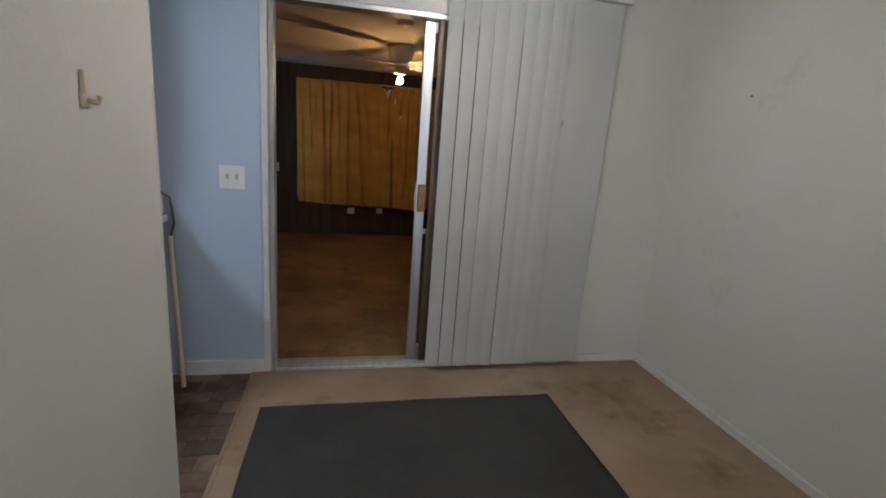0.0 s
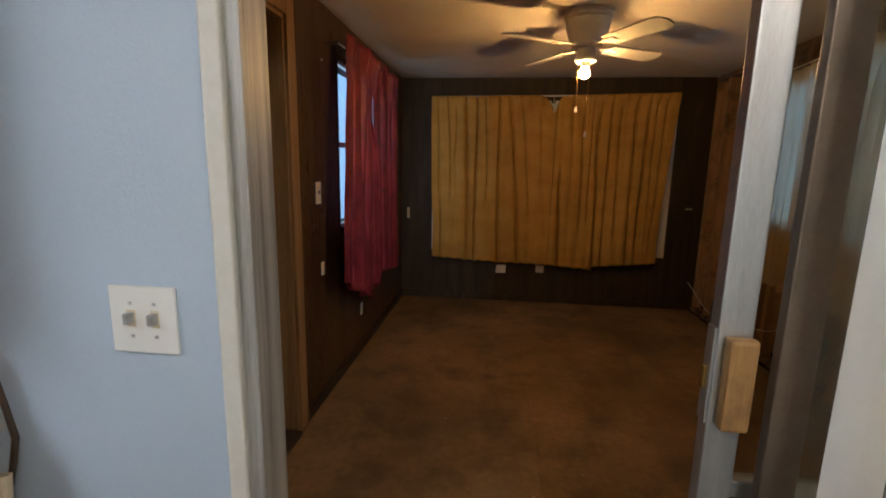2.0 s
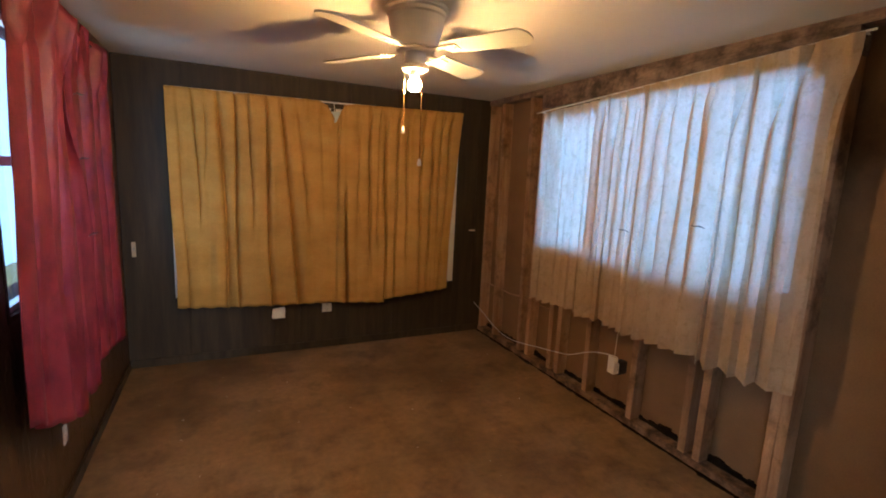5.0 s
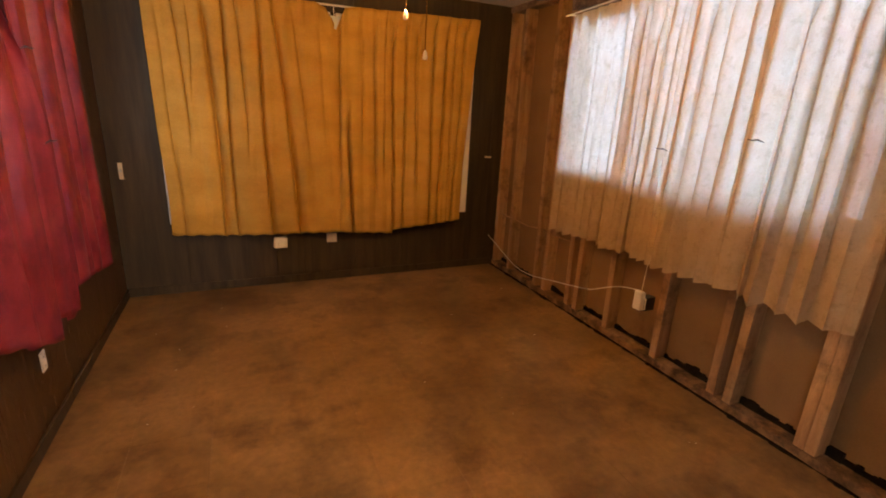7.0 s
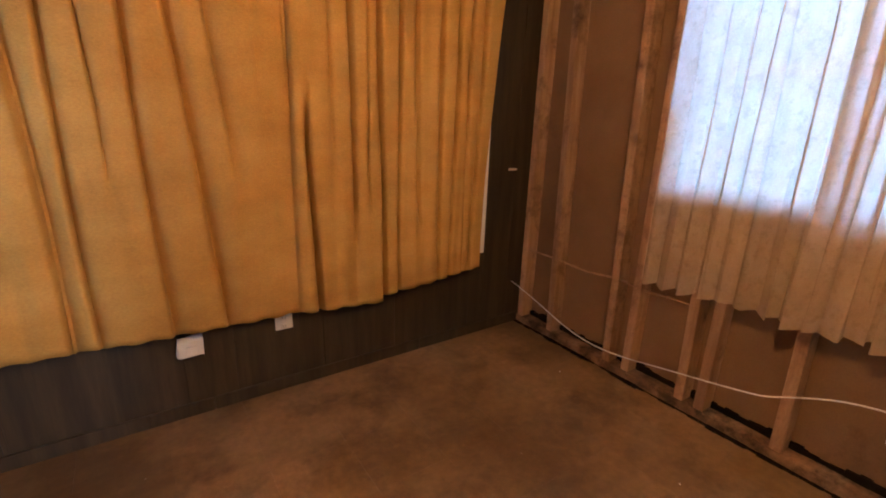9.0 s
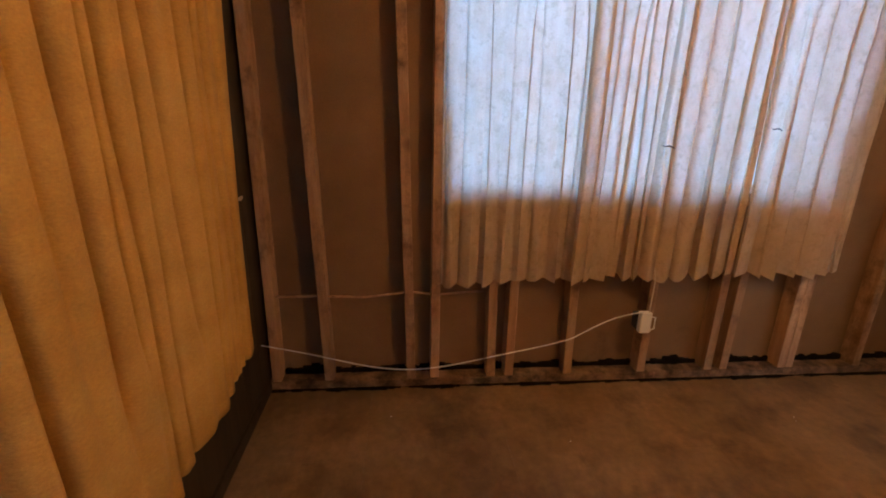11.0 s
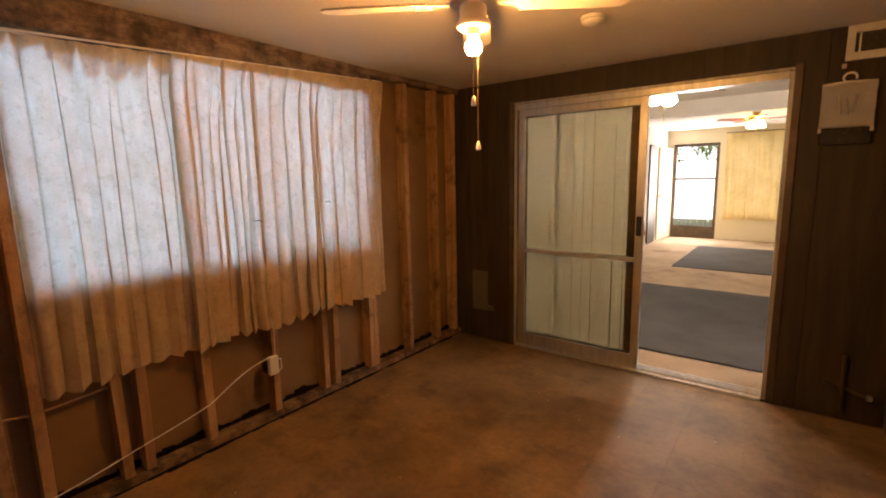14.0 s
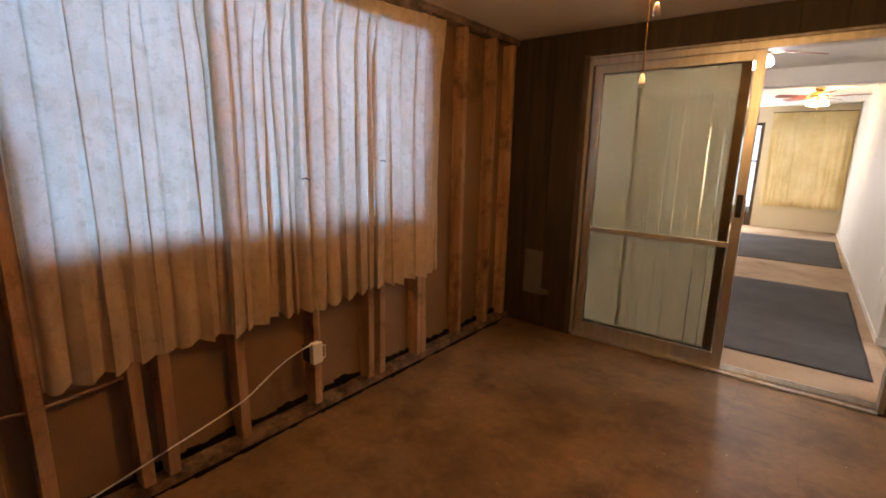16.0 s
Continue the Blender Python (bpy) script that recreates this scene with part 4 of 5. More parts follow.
for a, b, c, e in ((DOOR_W[0] - 0.09, DOOR_W[0] + 0.001, 0.0, DOOR_W[3] + 0.09), (DOOR_W[1] - 0.001, DOOR_W[1] + 0.085, 0.0, DOOR_W[3] + 0.09), (DOOR_W[0] + 0.002, DOOR_W[1] - 0.002, DOOR_W[3], DOOR_W[3] + 0.09)):
    part("casing", rbox(WEST + 0.0005, WEST + 0.017, a, b, c, e, w=0.004), M_CASING, frame_w)
part("threshold", rbox(WEST - 0.155, WEST + 0.03, DOOR_W[0] + 0.021, DOOR_W[1] - 0.021, 0.0, 0.022, w=0.006), M_ALU_DARK, frame_w, "dull dark metal threshold")

# ---- south wall things ----
vent = thing("transom_vent", "white framed vent window high on the panelled wall", "vent")
casing_hole = (-0.775, -0.535, 2.085, 2.185)
for a, b, c, e in ((-0.81, -0.775, 2.045, 2.225), (-0.535, -0.50, 2.045, 2.225), (-0.775, -0.535, 2.185, 2.225), (-0.775, -0.535, 2.045, 2.085)):
    part("frame", rbox(a, b, SOUTH + 0.0005, SOUTH + 0.024, c, e), M_TRIM, vent)
part("pane", rbox(-0.775, -0.535, SOUTH + 0.0005, SOUTH + 0.006, 2.085, 2.185, w=0.001, seg=1), M_SKIRT, vent, "dark dusty pane")
for x in (-0.555,):
    part("bar", rbox(x - 0.004, x + 0.004, SOUTH + 0.006, SOUTH + 0.018, 2.086, 2.184, w=0.001), M_WHITE, vent)
bag = thing("garment_bag", "white hanger with a folded white and clear plastic bag", "hanger")
hook = [(-0.53 + 0.028 * math.cos(a), SOUTH + 0.02, 1.955 + 0.026 * math.sin(a)) for a in [radians(d) for d in range(200, -60, -20)]]
hook += [(-0.53, SOUTH + 0.02, 1.925)]
part("hanger_hook", tube(bmesh.new(), hook, 0.006, 8), M_WHITE, bag, smooth=True)
part("hanger_bar", tube(bmesh.new(), [(-0.415, SOUTH + 0.02, 1.925), (-0.53, SOUTH + 0.022, 1.932), (-0.645, SOUTH + 0.02, 1.925)], 0.008, 8), M_WHITE, bag)


def hung_sheet(x0, x1, z0, z1, d, amp, seed):
    bm = bmesh.new()
    g = []
    for i in range(25):
        s = i / 24
        g.append([bm.verts.new((x0 + (x1 - x0) * s + 0.004 * noise.noise((s * 4, j * 0.4, seed)), SOUTH + d + amp * math.sin(9 * s + seed + 0.1 * j) * (j / 14) + 0.004 * noise.noise((s * 7, j * 0.6, seed + 3)), z1 + (z0 - z1) * j / 14)) for j in range(15)])
    for a, b in zip(g, g[1:]):
        for j in range(14):
            bm.faces.new((a[j], b[j], b[j + 1], a[j + 1]))
    bmesh.ops.solidify(bm, geom=list(bm.faces), thickness=0.002)
    return bm


part("bag_cloth", hung_sheet(-0.645, -0.415, 1.69, 1.925, 0.028, 0.006, 2), M_PAPER, bag, smooth=True)
part("clear_skirt", hung_sheet(-0.64, -0.42, 1.60, 1.692, 0.024, 0.008, 5), M_SKIRT, bag, "dusty clear plastic skirt", smooth=True)
# three slanted grey bars for the dark streaks across the cloth
for x, z in ((-0.495, 1.86), (-0.525, 1.855), (-0.560, 1.865)):
    bm = rbox(x - 0.006, x + 0.006, SOUTH + 0.036, SOUTH + 0.0372, z - 0.10, z, w=0.0004, seg=1)
    bmesh.ops.rotate(bm, verts=bm.verts, cent=(x, SOUTH + 0.036, z - 0.05), matrix=Matrix.Rotation(radians(9 if x > -0.55 else -7), 3, "Y"))
    part("print_bar", bm, M_GREY_BAR, bag, "slanted grey bar")
for x in (-0.64, -0.42):
    part("clip", rbox(x - 0.008, x + 0.008, SOUTH + 0.018, SOUTH + 0.04, 1.665, 1.69), M_WHITE, bag)
for x, z in ((-0.50, 2.02), (-0.84 + 0.02, 2.02)):
    b = thing("wall_bracket", "small pale bracket screwed to dark panelling", "bracket", group="small brackets")
    part("bracket_body", rbox(x - 0.01, x + 0.01, SOUTH + 0.0005, SOUTH + 0.018, z - 0.012, z + 0.012), M_IVORY, b)
cover = thing("access_cover", "grey painted cover plate low on the panelled wall", "cover plate")
part("cover_plate", rbox(1.80, 1.96, SOUTH + 0.0005, SOUTH + 0.012, 0.26, 0.62, w=0.004), M_GREYPLATE, cover)
part("spout", rbox(1.74, 1.80, SOUTH + 0.0005, SOUTH + 0.03, 0.27, 0.31, w=0.004), M_GREYPLATE, cover)

pipe = thing("pipe_stub", "dark capped pipe stubs low on the panelled wall", "pipe")
part("riser", tube(bmesh.new(), [(-0.645, SOUTH + 0.03, 0.06), (-0.642, SOUTH + 0.03, 0.40)], 0.011, 10), M_ALU_DARK, pipe)
part("branch", tube(bmesh.new(), [(-0.56, SOUTH + 0.03, 0.215), (-0.645, SOUTH + 0.032, 0.20), (-0.755, SOUTH + 0.036, 0.165)], 0.009, 10), M_ALU_DARK, pipe)
part("cap", lathe(bmesh.new(), [(0.014, -0.012), (0.016, 0.0), (0.012, 0.016), (0.004, 0.019)], (-0.765, SOUTH + 0.036, 0.165), 14), M_JAMB, pipe, "dull metal cap")
part("wall_flange", lathe(bmesh.new(), [(0.030, 0.0005), (0.028, 0.006), (0.012, 0.010), (0.011, 0.030)], (-0.645, SOUTH, 0.20), 18, "y"), M_ALU_DARK, pipe)

# ---- sliding door ----
sd = tagged(new("sliding_door_frame"), "aluminium sliding door frame with a ribbed floor track", "door frame", "", "structure")
fx0, fx1, fz = DOOR[0], DOOR[1], DOOR[3]
part("jamb", rbox(fx0 + 0.001, fx0 + 0.028, DINING - 0.004, SOUTH - 0.006, 0.0, fz - 0.001), M_JAMB, sd)
part("jamb", rbox(fx1 - 0.028, fx1 - 0.001, DINING - 0.004, SOUTH - 0.006, 0.0, fz - 0.001), M_JAMB, sd)
part("head", rbox(fx0 + 0.029, fx1 - 0.029, DINING - 0.004, SOUTH + 0.004, fz - 0.045, fz - 0.001), M_ALU, sd)
part("sill", rbox(fx0 + 0.029, fx1 - 0.029, DINING - 0.02, SOUTH + 0.03, 0.0, 0.014, w=0.003), M_ALU, sd)
for y in (DINING + 0.005, DINING + 0.04, DINING + 0.075):
    part("track_rib", rbox(fx0 + 0.03, fx1 - 0.03, y, y + 0.006, 0.014, 0.030, w=0.001), M_ALU, sd)
for a, b in ((fx0 - 0.035, fx0 + 0.004), (fx1 - 0.004, fx1 + 0.035)):
    part("casing", rbox(a, b, SOUTH + 0.0005, SOUTH + 0.011, 0.0, fz + 0.03, w=0.003), M_ALU_DARK, sd)
part("casing", rbox(fx0 + 0.005, fx1 - 0.005, SOUTH + 0.0005, SOUTH + 0.009, fz, fz + 0.016, w=0.003), M_JAMB, sd)
part("casing", rbox(fx0 - 0.035, fx0 - 0.001, DINING - 0.014, DINING - 0.0005, 0.0, fz + 0.05, w=0.004), M_TRIM, sd, "chipped white trim")
part("casing", rbox(fx0, fx1 + 0.03, DINING - 0.014, DINING - 0.0005, fz - 0.02, fz + 0.05, w=0.004), M_TRIM, sd, "chipped white trim")


def sliding_panel(label, x0, x1, ya, yb, rail, metal, name="sliding_door"):
    t = thing(name, label, "sliding door", group="sliding door panels")
    z0, z1, s = 0.032, fz - 0.047, 0.055
    part("stile", rbox(x0, x0 + s, ya, yb, z0, z1), metal, t)
    part("stile", rbox(x1 - s, x1, ya, yb, z0, z1), metal, t)
    part("top_rail", rbox(x0 + s, x1 - s, ya, yb, z1 - 0.055, z1), metal, t)
    part("bottom_rail", rbox(x0 + s, x1 - s, ya, yb, z0, z0 + 0.085), metal, t)
    if rail:
        part("middle_rail", rbox(x0 + s, x1 - s, ya + 0.002, yb - 0.002, rail - 0.016, rail + 0.016), metal, t)
    p = part("pane", boxes(bmesh.new(), (x0 + s, x1 - s, (ya + yb) / 2 - 0.003, (ya + yb) / 2 + 0.003, z0 + 0.085, z1 - 0.055)), M_GLASS_DOOR, t)
    p.visible_shadow = False
    return t


front_panel = sliding_panel("aluminium framed glass door slid open", 0.505, 1.50, 2.764, 2.796, 0.84, M_ALU)
hd = part("pull_handle", rbox(0.515, 0.548, 2.796, 2.826, 1.02, 1.16, w=0.006), M_BLACK, front_panel, "dark pull handle")
lp = part("latch_plate", rbox(0.501, 0.505, 2.767, 2.793, 0.96, 1.13, w=0.001), M_ALU, front_panel)
part("latch_bolt", rbox(0.494, 0.502, 2.776, 2.784, 1.02, 1.06, w=0.001), M_BRASS, lp)
part("inner_grip", rbox(0.515, 0.56, 2.738, 2.764, 0.96, 1.12, w=0.008), M_CASING, front_panel, "wooden inner grip")
sliding_panel("bronze aluminium framed fixed glass door panel", 0.575, 1.515, 2.716, 2.737, None, M_ALU_DARK)

# ---- dining corner ----
vb = thing("vertical_blind", "off-white vinyl vertical blind stacked to one side", "blind")
part("head_rail", rbox(0.55, 1.62, DINING - 0.10, DINING - 0.055, 2.17, 2.215, w=0.004), M_TRIM, vb)
def vane(name, x, y, width, bow, turn, foot):
    bm, n = bmesh.new(), 6
    rows = [((j / n - 0.5) * width, -bow * math.cos(math.pi * (j / n - 0.5))) for j in range(n + 1)]
    lo = [bm.verts.new((u, v, foot)) for u, v in rows]
    hi = [bm.verts.new((u, v, 2.168)) for u, v in rows]
    for j in range(n):
        bm.faces.new((lo[j], lo[j + 1], hi[j + 1], hi[j]))
    bmesh.ops.solidify(bm, geom=list(bm.faces), thickness=0.0015)
    bm.transform(Matrix.Translation((x, y, 0)) @ Matrix.Rotation(radians(turn), 4, "Z"))
    part(name, bm, M_BLIND, vb)


for i, x in enumerate((0.600, 0.684, 0.770, 0.850, 0.930, 1.012, 1.090, 1.165, 1.215)):
    vane("vane", x + 0.040, DINING - 0.078 - 0.005 * (i % 2), 0.079, 0.006, -4 - 3 * math.sin(i * 2.1), 0.040 + 0.004 * math.sin(i * 2.7))
vane("wide_vane", 1.437, DINING - 0.073, 0.294, 0.004, 0, 0.045)
tagg = part("sticker", rbox(1.283, 1.299, DINING - 0.0785, DINING - 0.077, 1.50, 1.53, w=0.0005, seg=1), M_CASING, vb, "small orange sticker")

wall_plate("light_switch", "white double switch plate on a pale blue wall", (-0.47, DINING, 1.107), "-y", M_WHITE, 0.125, 0.122, 2)
wall_plate("wall_outlet", "white outlet on the partition wall", (HOOK_X, 0.98, 0.46), "+x", M_WHITE, 0.075, 0.12)

bb = tagged(new("baseboard_dining"), "chipped white baseboard", "baseboard", "", "structure")
part("baseboard_length", rbox(-0.775, -0.326, DINING - 0.014, DINING - 0.0005, -0.012, 0.075, w=0.004), M_TRIM, bb)
part("baseboard_length", rbox(1.60, D_EAST - 0.001, DINING - 0.014, DINING - 0.0005, 0.0, 0.055, w=0.004), M_TRIM, bb)
part("baseboard_length", rbox(D_EAST - 0.013, D_EAST - 0.0005, FRONT + 0.02, DINING - 0.016, 0.0, 0.05, w=0.004), M_TRIM, bb)
part("baseboard_length", rbox(HOOK_X + 0.0005, HOOK_X + 0.012, FRONT + 0.02, HOOK_END, 0.0, 0.055, w=0.004), M_TRIM, bb)
part("baseboard_length", rbox(HOOK_X - 0.11, HOOK_X + 0.012, HOOK_END + 0.0005, HOOK_END + 0.012, 0.0, 0.055, w=0.004), M_TRIM, bb)
part("corner_bead", tube(bmesh.new(), [(HOOK_X - 0.003, HOOK_END - 0.003, 0.0), (HOOK_X - 0.003, HOOK_END - 0.003, D_CEIL)], 0.006, 8), M_TRIM, bb, "worn white corner bead")

hook2 = thing("wall_hook", "ivory adhesive hook on the partition wall", "hook")
part("hook_back", rbox(HOOK_X + 0.0005, HOOK_X + 0.007, 1.108, 1.142, 1.372, 1.398, w=0.002), M_IVORY, hook2)
part("hook_stem", rbox(HOOK_X + 0.0005, HOOK_X + 0.009, 1.114, 1.126, 1.395, 1.437, w=0.002), M_IVORY, hook2)
part("hook_lip", tube(bmesh.new(), [(HOOK_X + 0.007, 1.125, 1.385), (HOOK_X + 0.024, 1.125, 1.380), (HOOK_X + 0.026, 1.125, 1.394)], 0.005, 8), M_IVORY, hook2)
nail2 = thing("wall_nail", "small nail in the off-white wall", "nail")
part("nail_head", lathe(bmesh.new(), [(0.0005, -0.014), (0.005, -0.013), (0.005, -0.010), (0.002, -0.009), (0.002, 0.0)], (D_EAST, 2.18, 1.70), 10, "x"), M_ALU_DARK, nail2)


def mat_mesh(x0, x1, y0, y1, h, seed):
    bm = bmesh.new()
    nx, ny = 60, 70
    g = []
    for i in range(nx + 1):
        row = []
        for j in range(ny + 1):
            x, y = x0 + (x1 - x0) * i / nx, y0 + (y1 - y0) * j / ny
            ripple = 0.006 * max(0, noise.noise((x * 2.5, y * 2.5, seed))) + 0.010 * max(0, noise.noise((x * 1.2 + 4, y * 5, seed)) - 0.25)
            row.append(bm.verts.new((x + 0.006 * noise.noise((y * 3, seed, 1)), y + 0.006 * noise.noise((x * 3, seed, 2)), h + ripple)))
        g.append(row)
    for a, b in zip(g, g[1:]):
        for j in range(ny):
            bm.faces.new((a[j], b[j], b[j + 1], a[j + 1]))
    edge = [e for e in bm.edges if e.is_boundary]
    ext = bmesh.ops.extrude_edge_only(bm, edges=edge)
    for v in ext["geom"]:
        if isinstance(v, bmesh.types.BMVert):
            v.co.z = 0.0005
    return bm


tagged(part("floor_mat", mat_mesh(-0.285, 1.262, -0.22, 2.315, 0.008, 1), M_MAT, smooth=True), "large charcoal ribbed mat lying on beige carpet", "mat", "charcoal mats")
tagged(part("floor_mat", mat_mesh(-0.30, 1.15, -4.2, -1.65, 0.008, 2), M_MAT, smooth=True), "large charcoal mat lying near the front door", "mat", "charcoal mats")
edge_trim = structure("trim_floor", rbox(HOOK_X - 0.022, HOOK_X - 0.004, HOOK_END + 0.02, DINING - 0.02, -0.012, 0.006, w=0.004), M_CARPET, "frayed carpet edge beside the kitchen tiles", "trim")

# ---- kitchen ----
KX = -0.82
cab = thing("base_cabinet", "stained oak base cabinet under the worktop", "cabinet")
part("carcass", rbox(-2.6, KX, 2.13, DINING - 0.002, 0.09, 0.867, w=0.002), M_CAB, cab)
part("toe_kick", rbox(-2.6, KX - 0.002, 2.20, DINING - 0.002, -0.012, 0.09, w=0.001), M_BLACK, cab)
part("end_panel", rbox(KX, KX + 0.012, 2.115, DINING - 0.016, -0.012, 0.867, w=0.002), M_CAB, cab)
part("face_stile", rbox(KX - 0.035, KX + 0.012, 2.105, 2.115, 0.0, 0.867, w=0.002), M_CAB, cab)
for i in range(3):
    x1 = KX - 0.05 - i * 0.46
    d = part("drawer_front", rbox(x1 - 0.42, x1, 2.108, 2.128, 0.70, 0.85, w=0.005), M_CAB, cab)
    part("drawer_pull", tube(bmesh.new(), [(x1 - 0.26, 2.108, 0.775), (x1 - 0.255, 2.085, 0.775), (x1 - 0.165, 2.085, 0.775), (x1 - 0.16, 2.108, 0.775)], 0.005, 8), M_ALU_DARK, d)
    d = part("cabinet_door", rbox(x1 - 0.42, x1, 2.108, 2.128, 0.11, 0.68, w=0.005), M_CAB, cab)
    part("door_pull", tube(bmesh.new(), [(x1 - 0.38, 2.108, 0.62), (x1 - 0.38, 2.085, 0.61), (x1 - 0.38, 2.085, 0.53), (x1 - 0.38, 2.108, 0.52)], 0.005, 8), M_ALU_DARK, d)
    part("hinge", rbox(x1 - 0.006, x1 + 0.012, 2.104, 2.110, 0.58, 0.63, w=0.001), M_ALU_DARK, d)
top = thing("worktop", "speckled beige laminate worktop with a grey edge", "worktop")
part("slab", rbox(-2.6, KX + 0.03, 2.09, DINING - 0.002, 0.868, 0.903, w=0.002), M_LAMINATE, top)
part("edge_band", rbox(KX + 0.03, KX + 0.034, 2.086, DINING - 0.002, 0.866, 0.904, w=0.001), M_LAM_EDGE, top, "worn grey laminate edge")
part("edge_band", rbox(-2.6, KX + 0.034, 2.084, 2.089, 0.866, 0.904, w=0.001), M_LAM_EDGE, top, "worn grey laminate edge")
part("backsplash", rbox(-2.6, KX + 0.02, DINING - 0.022, DINING - 0.002, 0.904, 0.995, w=0.003), M_LAMINATE, top)
sink = thing("kitchen_sink", "dark grey steel sink set in the worktop", "sink")
part("rim", rbox(-2.05, -1.36, 2.17, 2.62, 0.9035, 0.909, w=0.002), M_ALU_DARK, sink)
upper = thing("wall_cabinet", "stained oak wall cabinet over the worktop", "cabinet")
UX = -0.935
part("carcass", rbox(-2.3, UX, 2.425, DINING - 0.002, 1.315, 2.10, w=0.003), M_CAB, upper)
for i in range(3):
    x1 = UX - 0.055 - i * 0.46
    d = part("cabinet_door", rbox(x1 - 0.425, x1, 2.404, 2.424, 1.33, 2.085, w=0.006), M_CAB, upper)
    for z in (1.42, 2.0):
        part("hinge", rbox(x1 + 0.001, x1 + 0.02, 2.416, 2.424, z - 0.025, z + 0.025, w=0.002), M_ALU_DARK, d)
part("end_panel", rbox(UX, UX + 0.008, 2.42, DINING - 0.003, 1.312, 2.105, w=0.002), M_CAB, upper)
wall_plate("wall_outlet", "ivory outlet above the worktop", (-1.10, DINING, 1.09), "-y", M_IVORY, 0.075, 0.115)

ext = thing("fire_extinguisher", "small red fire extinguisher standing on the worktop", "fire extinguisher")
EX, EY, EZ = -0.885, 2.61, 0.9035
part("cylinder", lathe(bmesh.new(), [(0.038, 0.0), (0.041, 0.006), (0.041, 0.26), (0.036, 0.29), (0.024, 0.312), (0.018, 0.318)], (EX, EY, EZ), 32), M_EXT_RED, ext, smooth=True)
part("valve", rbox(EX - 0.016, EX + 0.016, EY - 0.016, EY + 0.016, EZ + 0.316, EZ + 0.352, w=0.004), M_BLACK, ext)
lv = bmesh.new()
tube(lv, [(EX + 0.045, EY - 0.01, EZ + 0.352), (EX, EY, EZ + 0.366), (EX - 0.05, EY + 0.005, EZ + 0.39)], [0.007, 0.010, 0.008], 8)
part("lever", lv, M_BLACK, ext)
part("handle", tube(bmesh.new(), [(EX - 0.012, EY, EZ + 0.345), (EX - 0.05, EY - 0.01, EZ + 0.31), (EX - 0.058, EY - 0.012, EZ + 0.255)], [0.009, 0.010, 0.007], 8), M_BLACK, ext)
part("nozzle", tube(bmesh.new(), [(EX + 0.014, EY - 0.012, EZ + 0.335), (EX + 0.05, EY - 0.03, EZ + 0.335)], [0.008, 0.006], 10), M_BLACK, ext)
lab = bmesh.new()
g = [[lab.verts.new((EX + 0.0416 * math.cos(a), EY + 0.0416 * math.sin(a), EZ + z)) for z in (0.115, 0.205)] for a in [radians(d) for d in range(-45, 6, 10)]]
for a, b in zip(g, g[1:]):
    lab.faces.new((a[0], b[0], b[1], a[1]))
part("label", lab, M_PAPER, ext, "pale printed label")
for k in range(4):
    bar = bmesh.new()
    g = [[bar.verts.new((EX + 0.0420 * math.cos(a), EY + 0.0420 * math.sin(a), EZ + z)) for z in (0.124 + k * 0.020, 0.129 + k * 0.020)] for a in [radians(d) for d in range(-40, 1, 10)]]
    for a, b in zip(g, g[1:]):
        bar.faces.new((a[0], b[0], b[1], a[1]))
    part("print_line", bar, M_GREYPLATE, ext)
cup = thing("pill_bottle", "small white bottle in front of the fire extinguisher", "bottle")
part("body", lathe(bmesh.new(), [(0.019, 0.0), (0.021, 0.004), (0.021, 0.085), (0.016, 0.095)], (EX + 0.045, EY - 0.06, EZ), 24), M_PAPER, cup, smooth=True)
part("cap", lathe(bmesh.new(), [(0.018, 0.095), (0.018, 0.116), (0.014, 0.118)], (EX + 0.045, EY - 0.06, EZ), 24), M_IVORY, cup)
soap = thing("soap_bottle", "clear soap bottle with a dark pump", "bottle")
part("body", lathe(bmesh.new(), [(0.032, 0.0), (0.035, 0.006), (0.035, 0.095), (0.028, 0.11), (0.014, 0.118)], (-1.42, 2.62, EZ), 28), M_SOAP, soap, smooth=True)
part("pump", lathe(bmesh.new(), [(0.015, 0.118), (0.016, 0.135), (0.006, 0.138), (0.006, 0.155), (0.020, 0.157), (0.020, 0.165)], (-1.42, 2.62, EZ), 20), M_BLACK, soap)

stick = bmesh.new()
tube(stick, [(-0.712, 2.575, -0.012), (-0.773, DINING - 0.03, 0.79)], 0.0125, 12)
tagged(part("white_pole", stick, M_IVORY, smooth=False), "ivory plastic pole leaning in the corner by the cabinet", "pole")
cord = bmesh.new()
pts = [(-0.925, DINING - 0.008, 1.32), (-0.90, DINING - 0.010, 1.22), (-0.875, DINING - 0.012, 1.12), (-0.825, DINING - 0.03, 1.03), (-0.765, DINING - 0.025, 0.99), (-0.757, DINING - 0.02, 0.92), (-0.752, DINING - 0.016, 0.86), (-0.768, DINING - 0.015, 0.80), (-0.775, DINING - 0.02, 0.76)]
tube(cord, pts, 0.006, 8)
tagged(part("loose_cord", cord, M_ALU_DARK, smooth=True), "grey cord hanging down the pale blue wall", "cable")

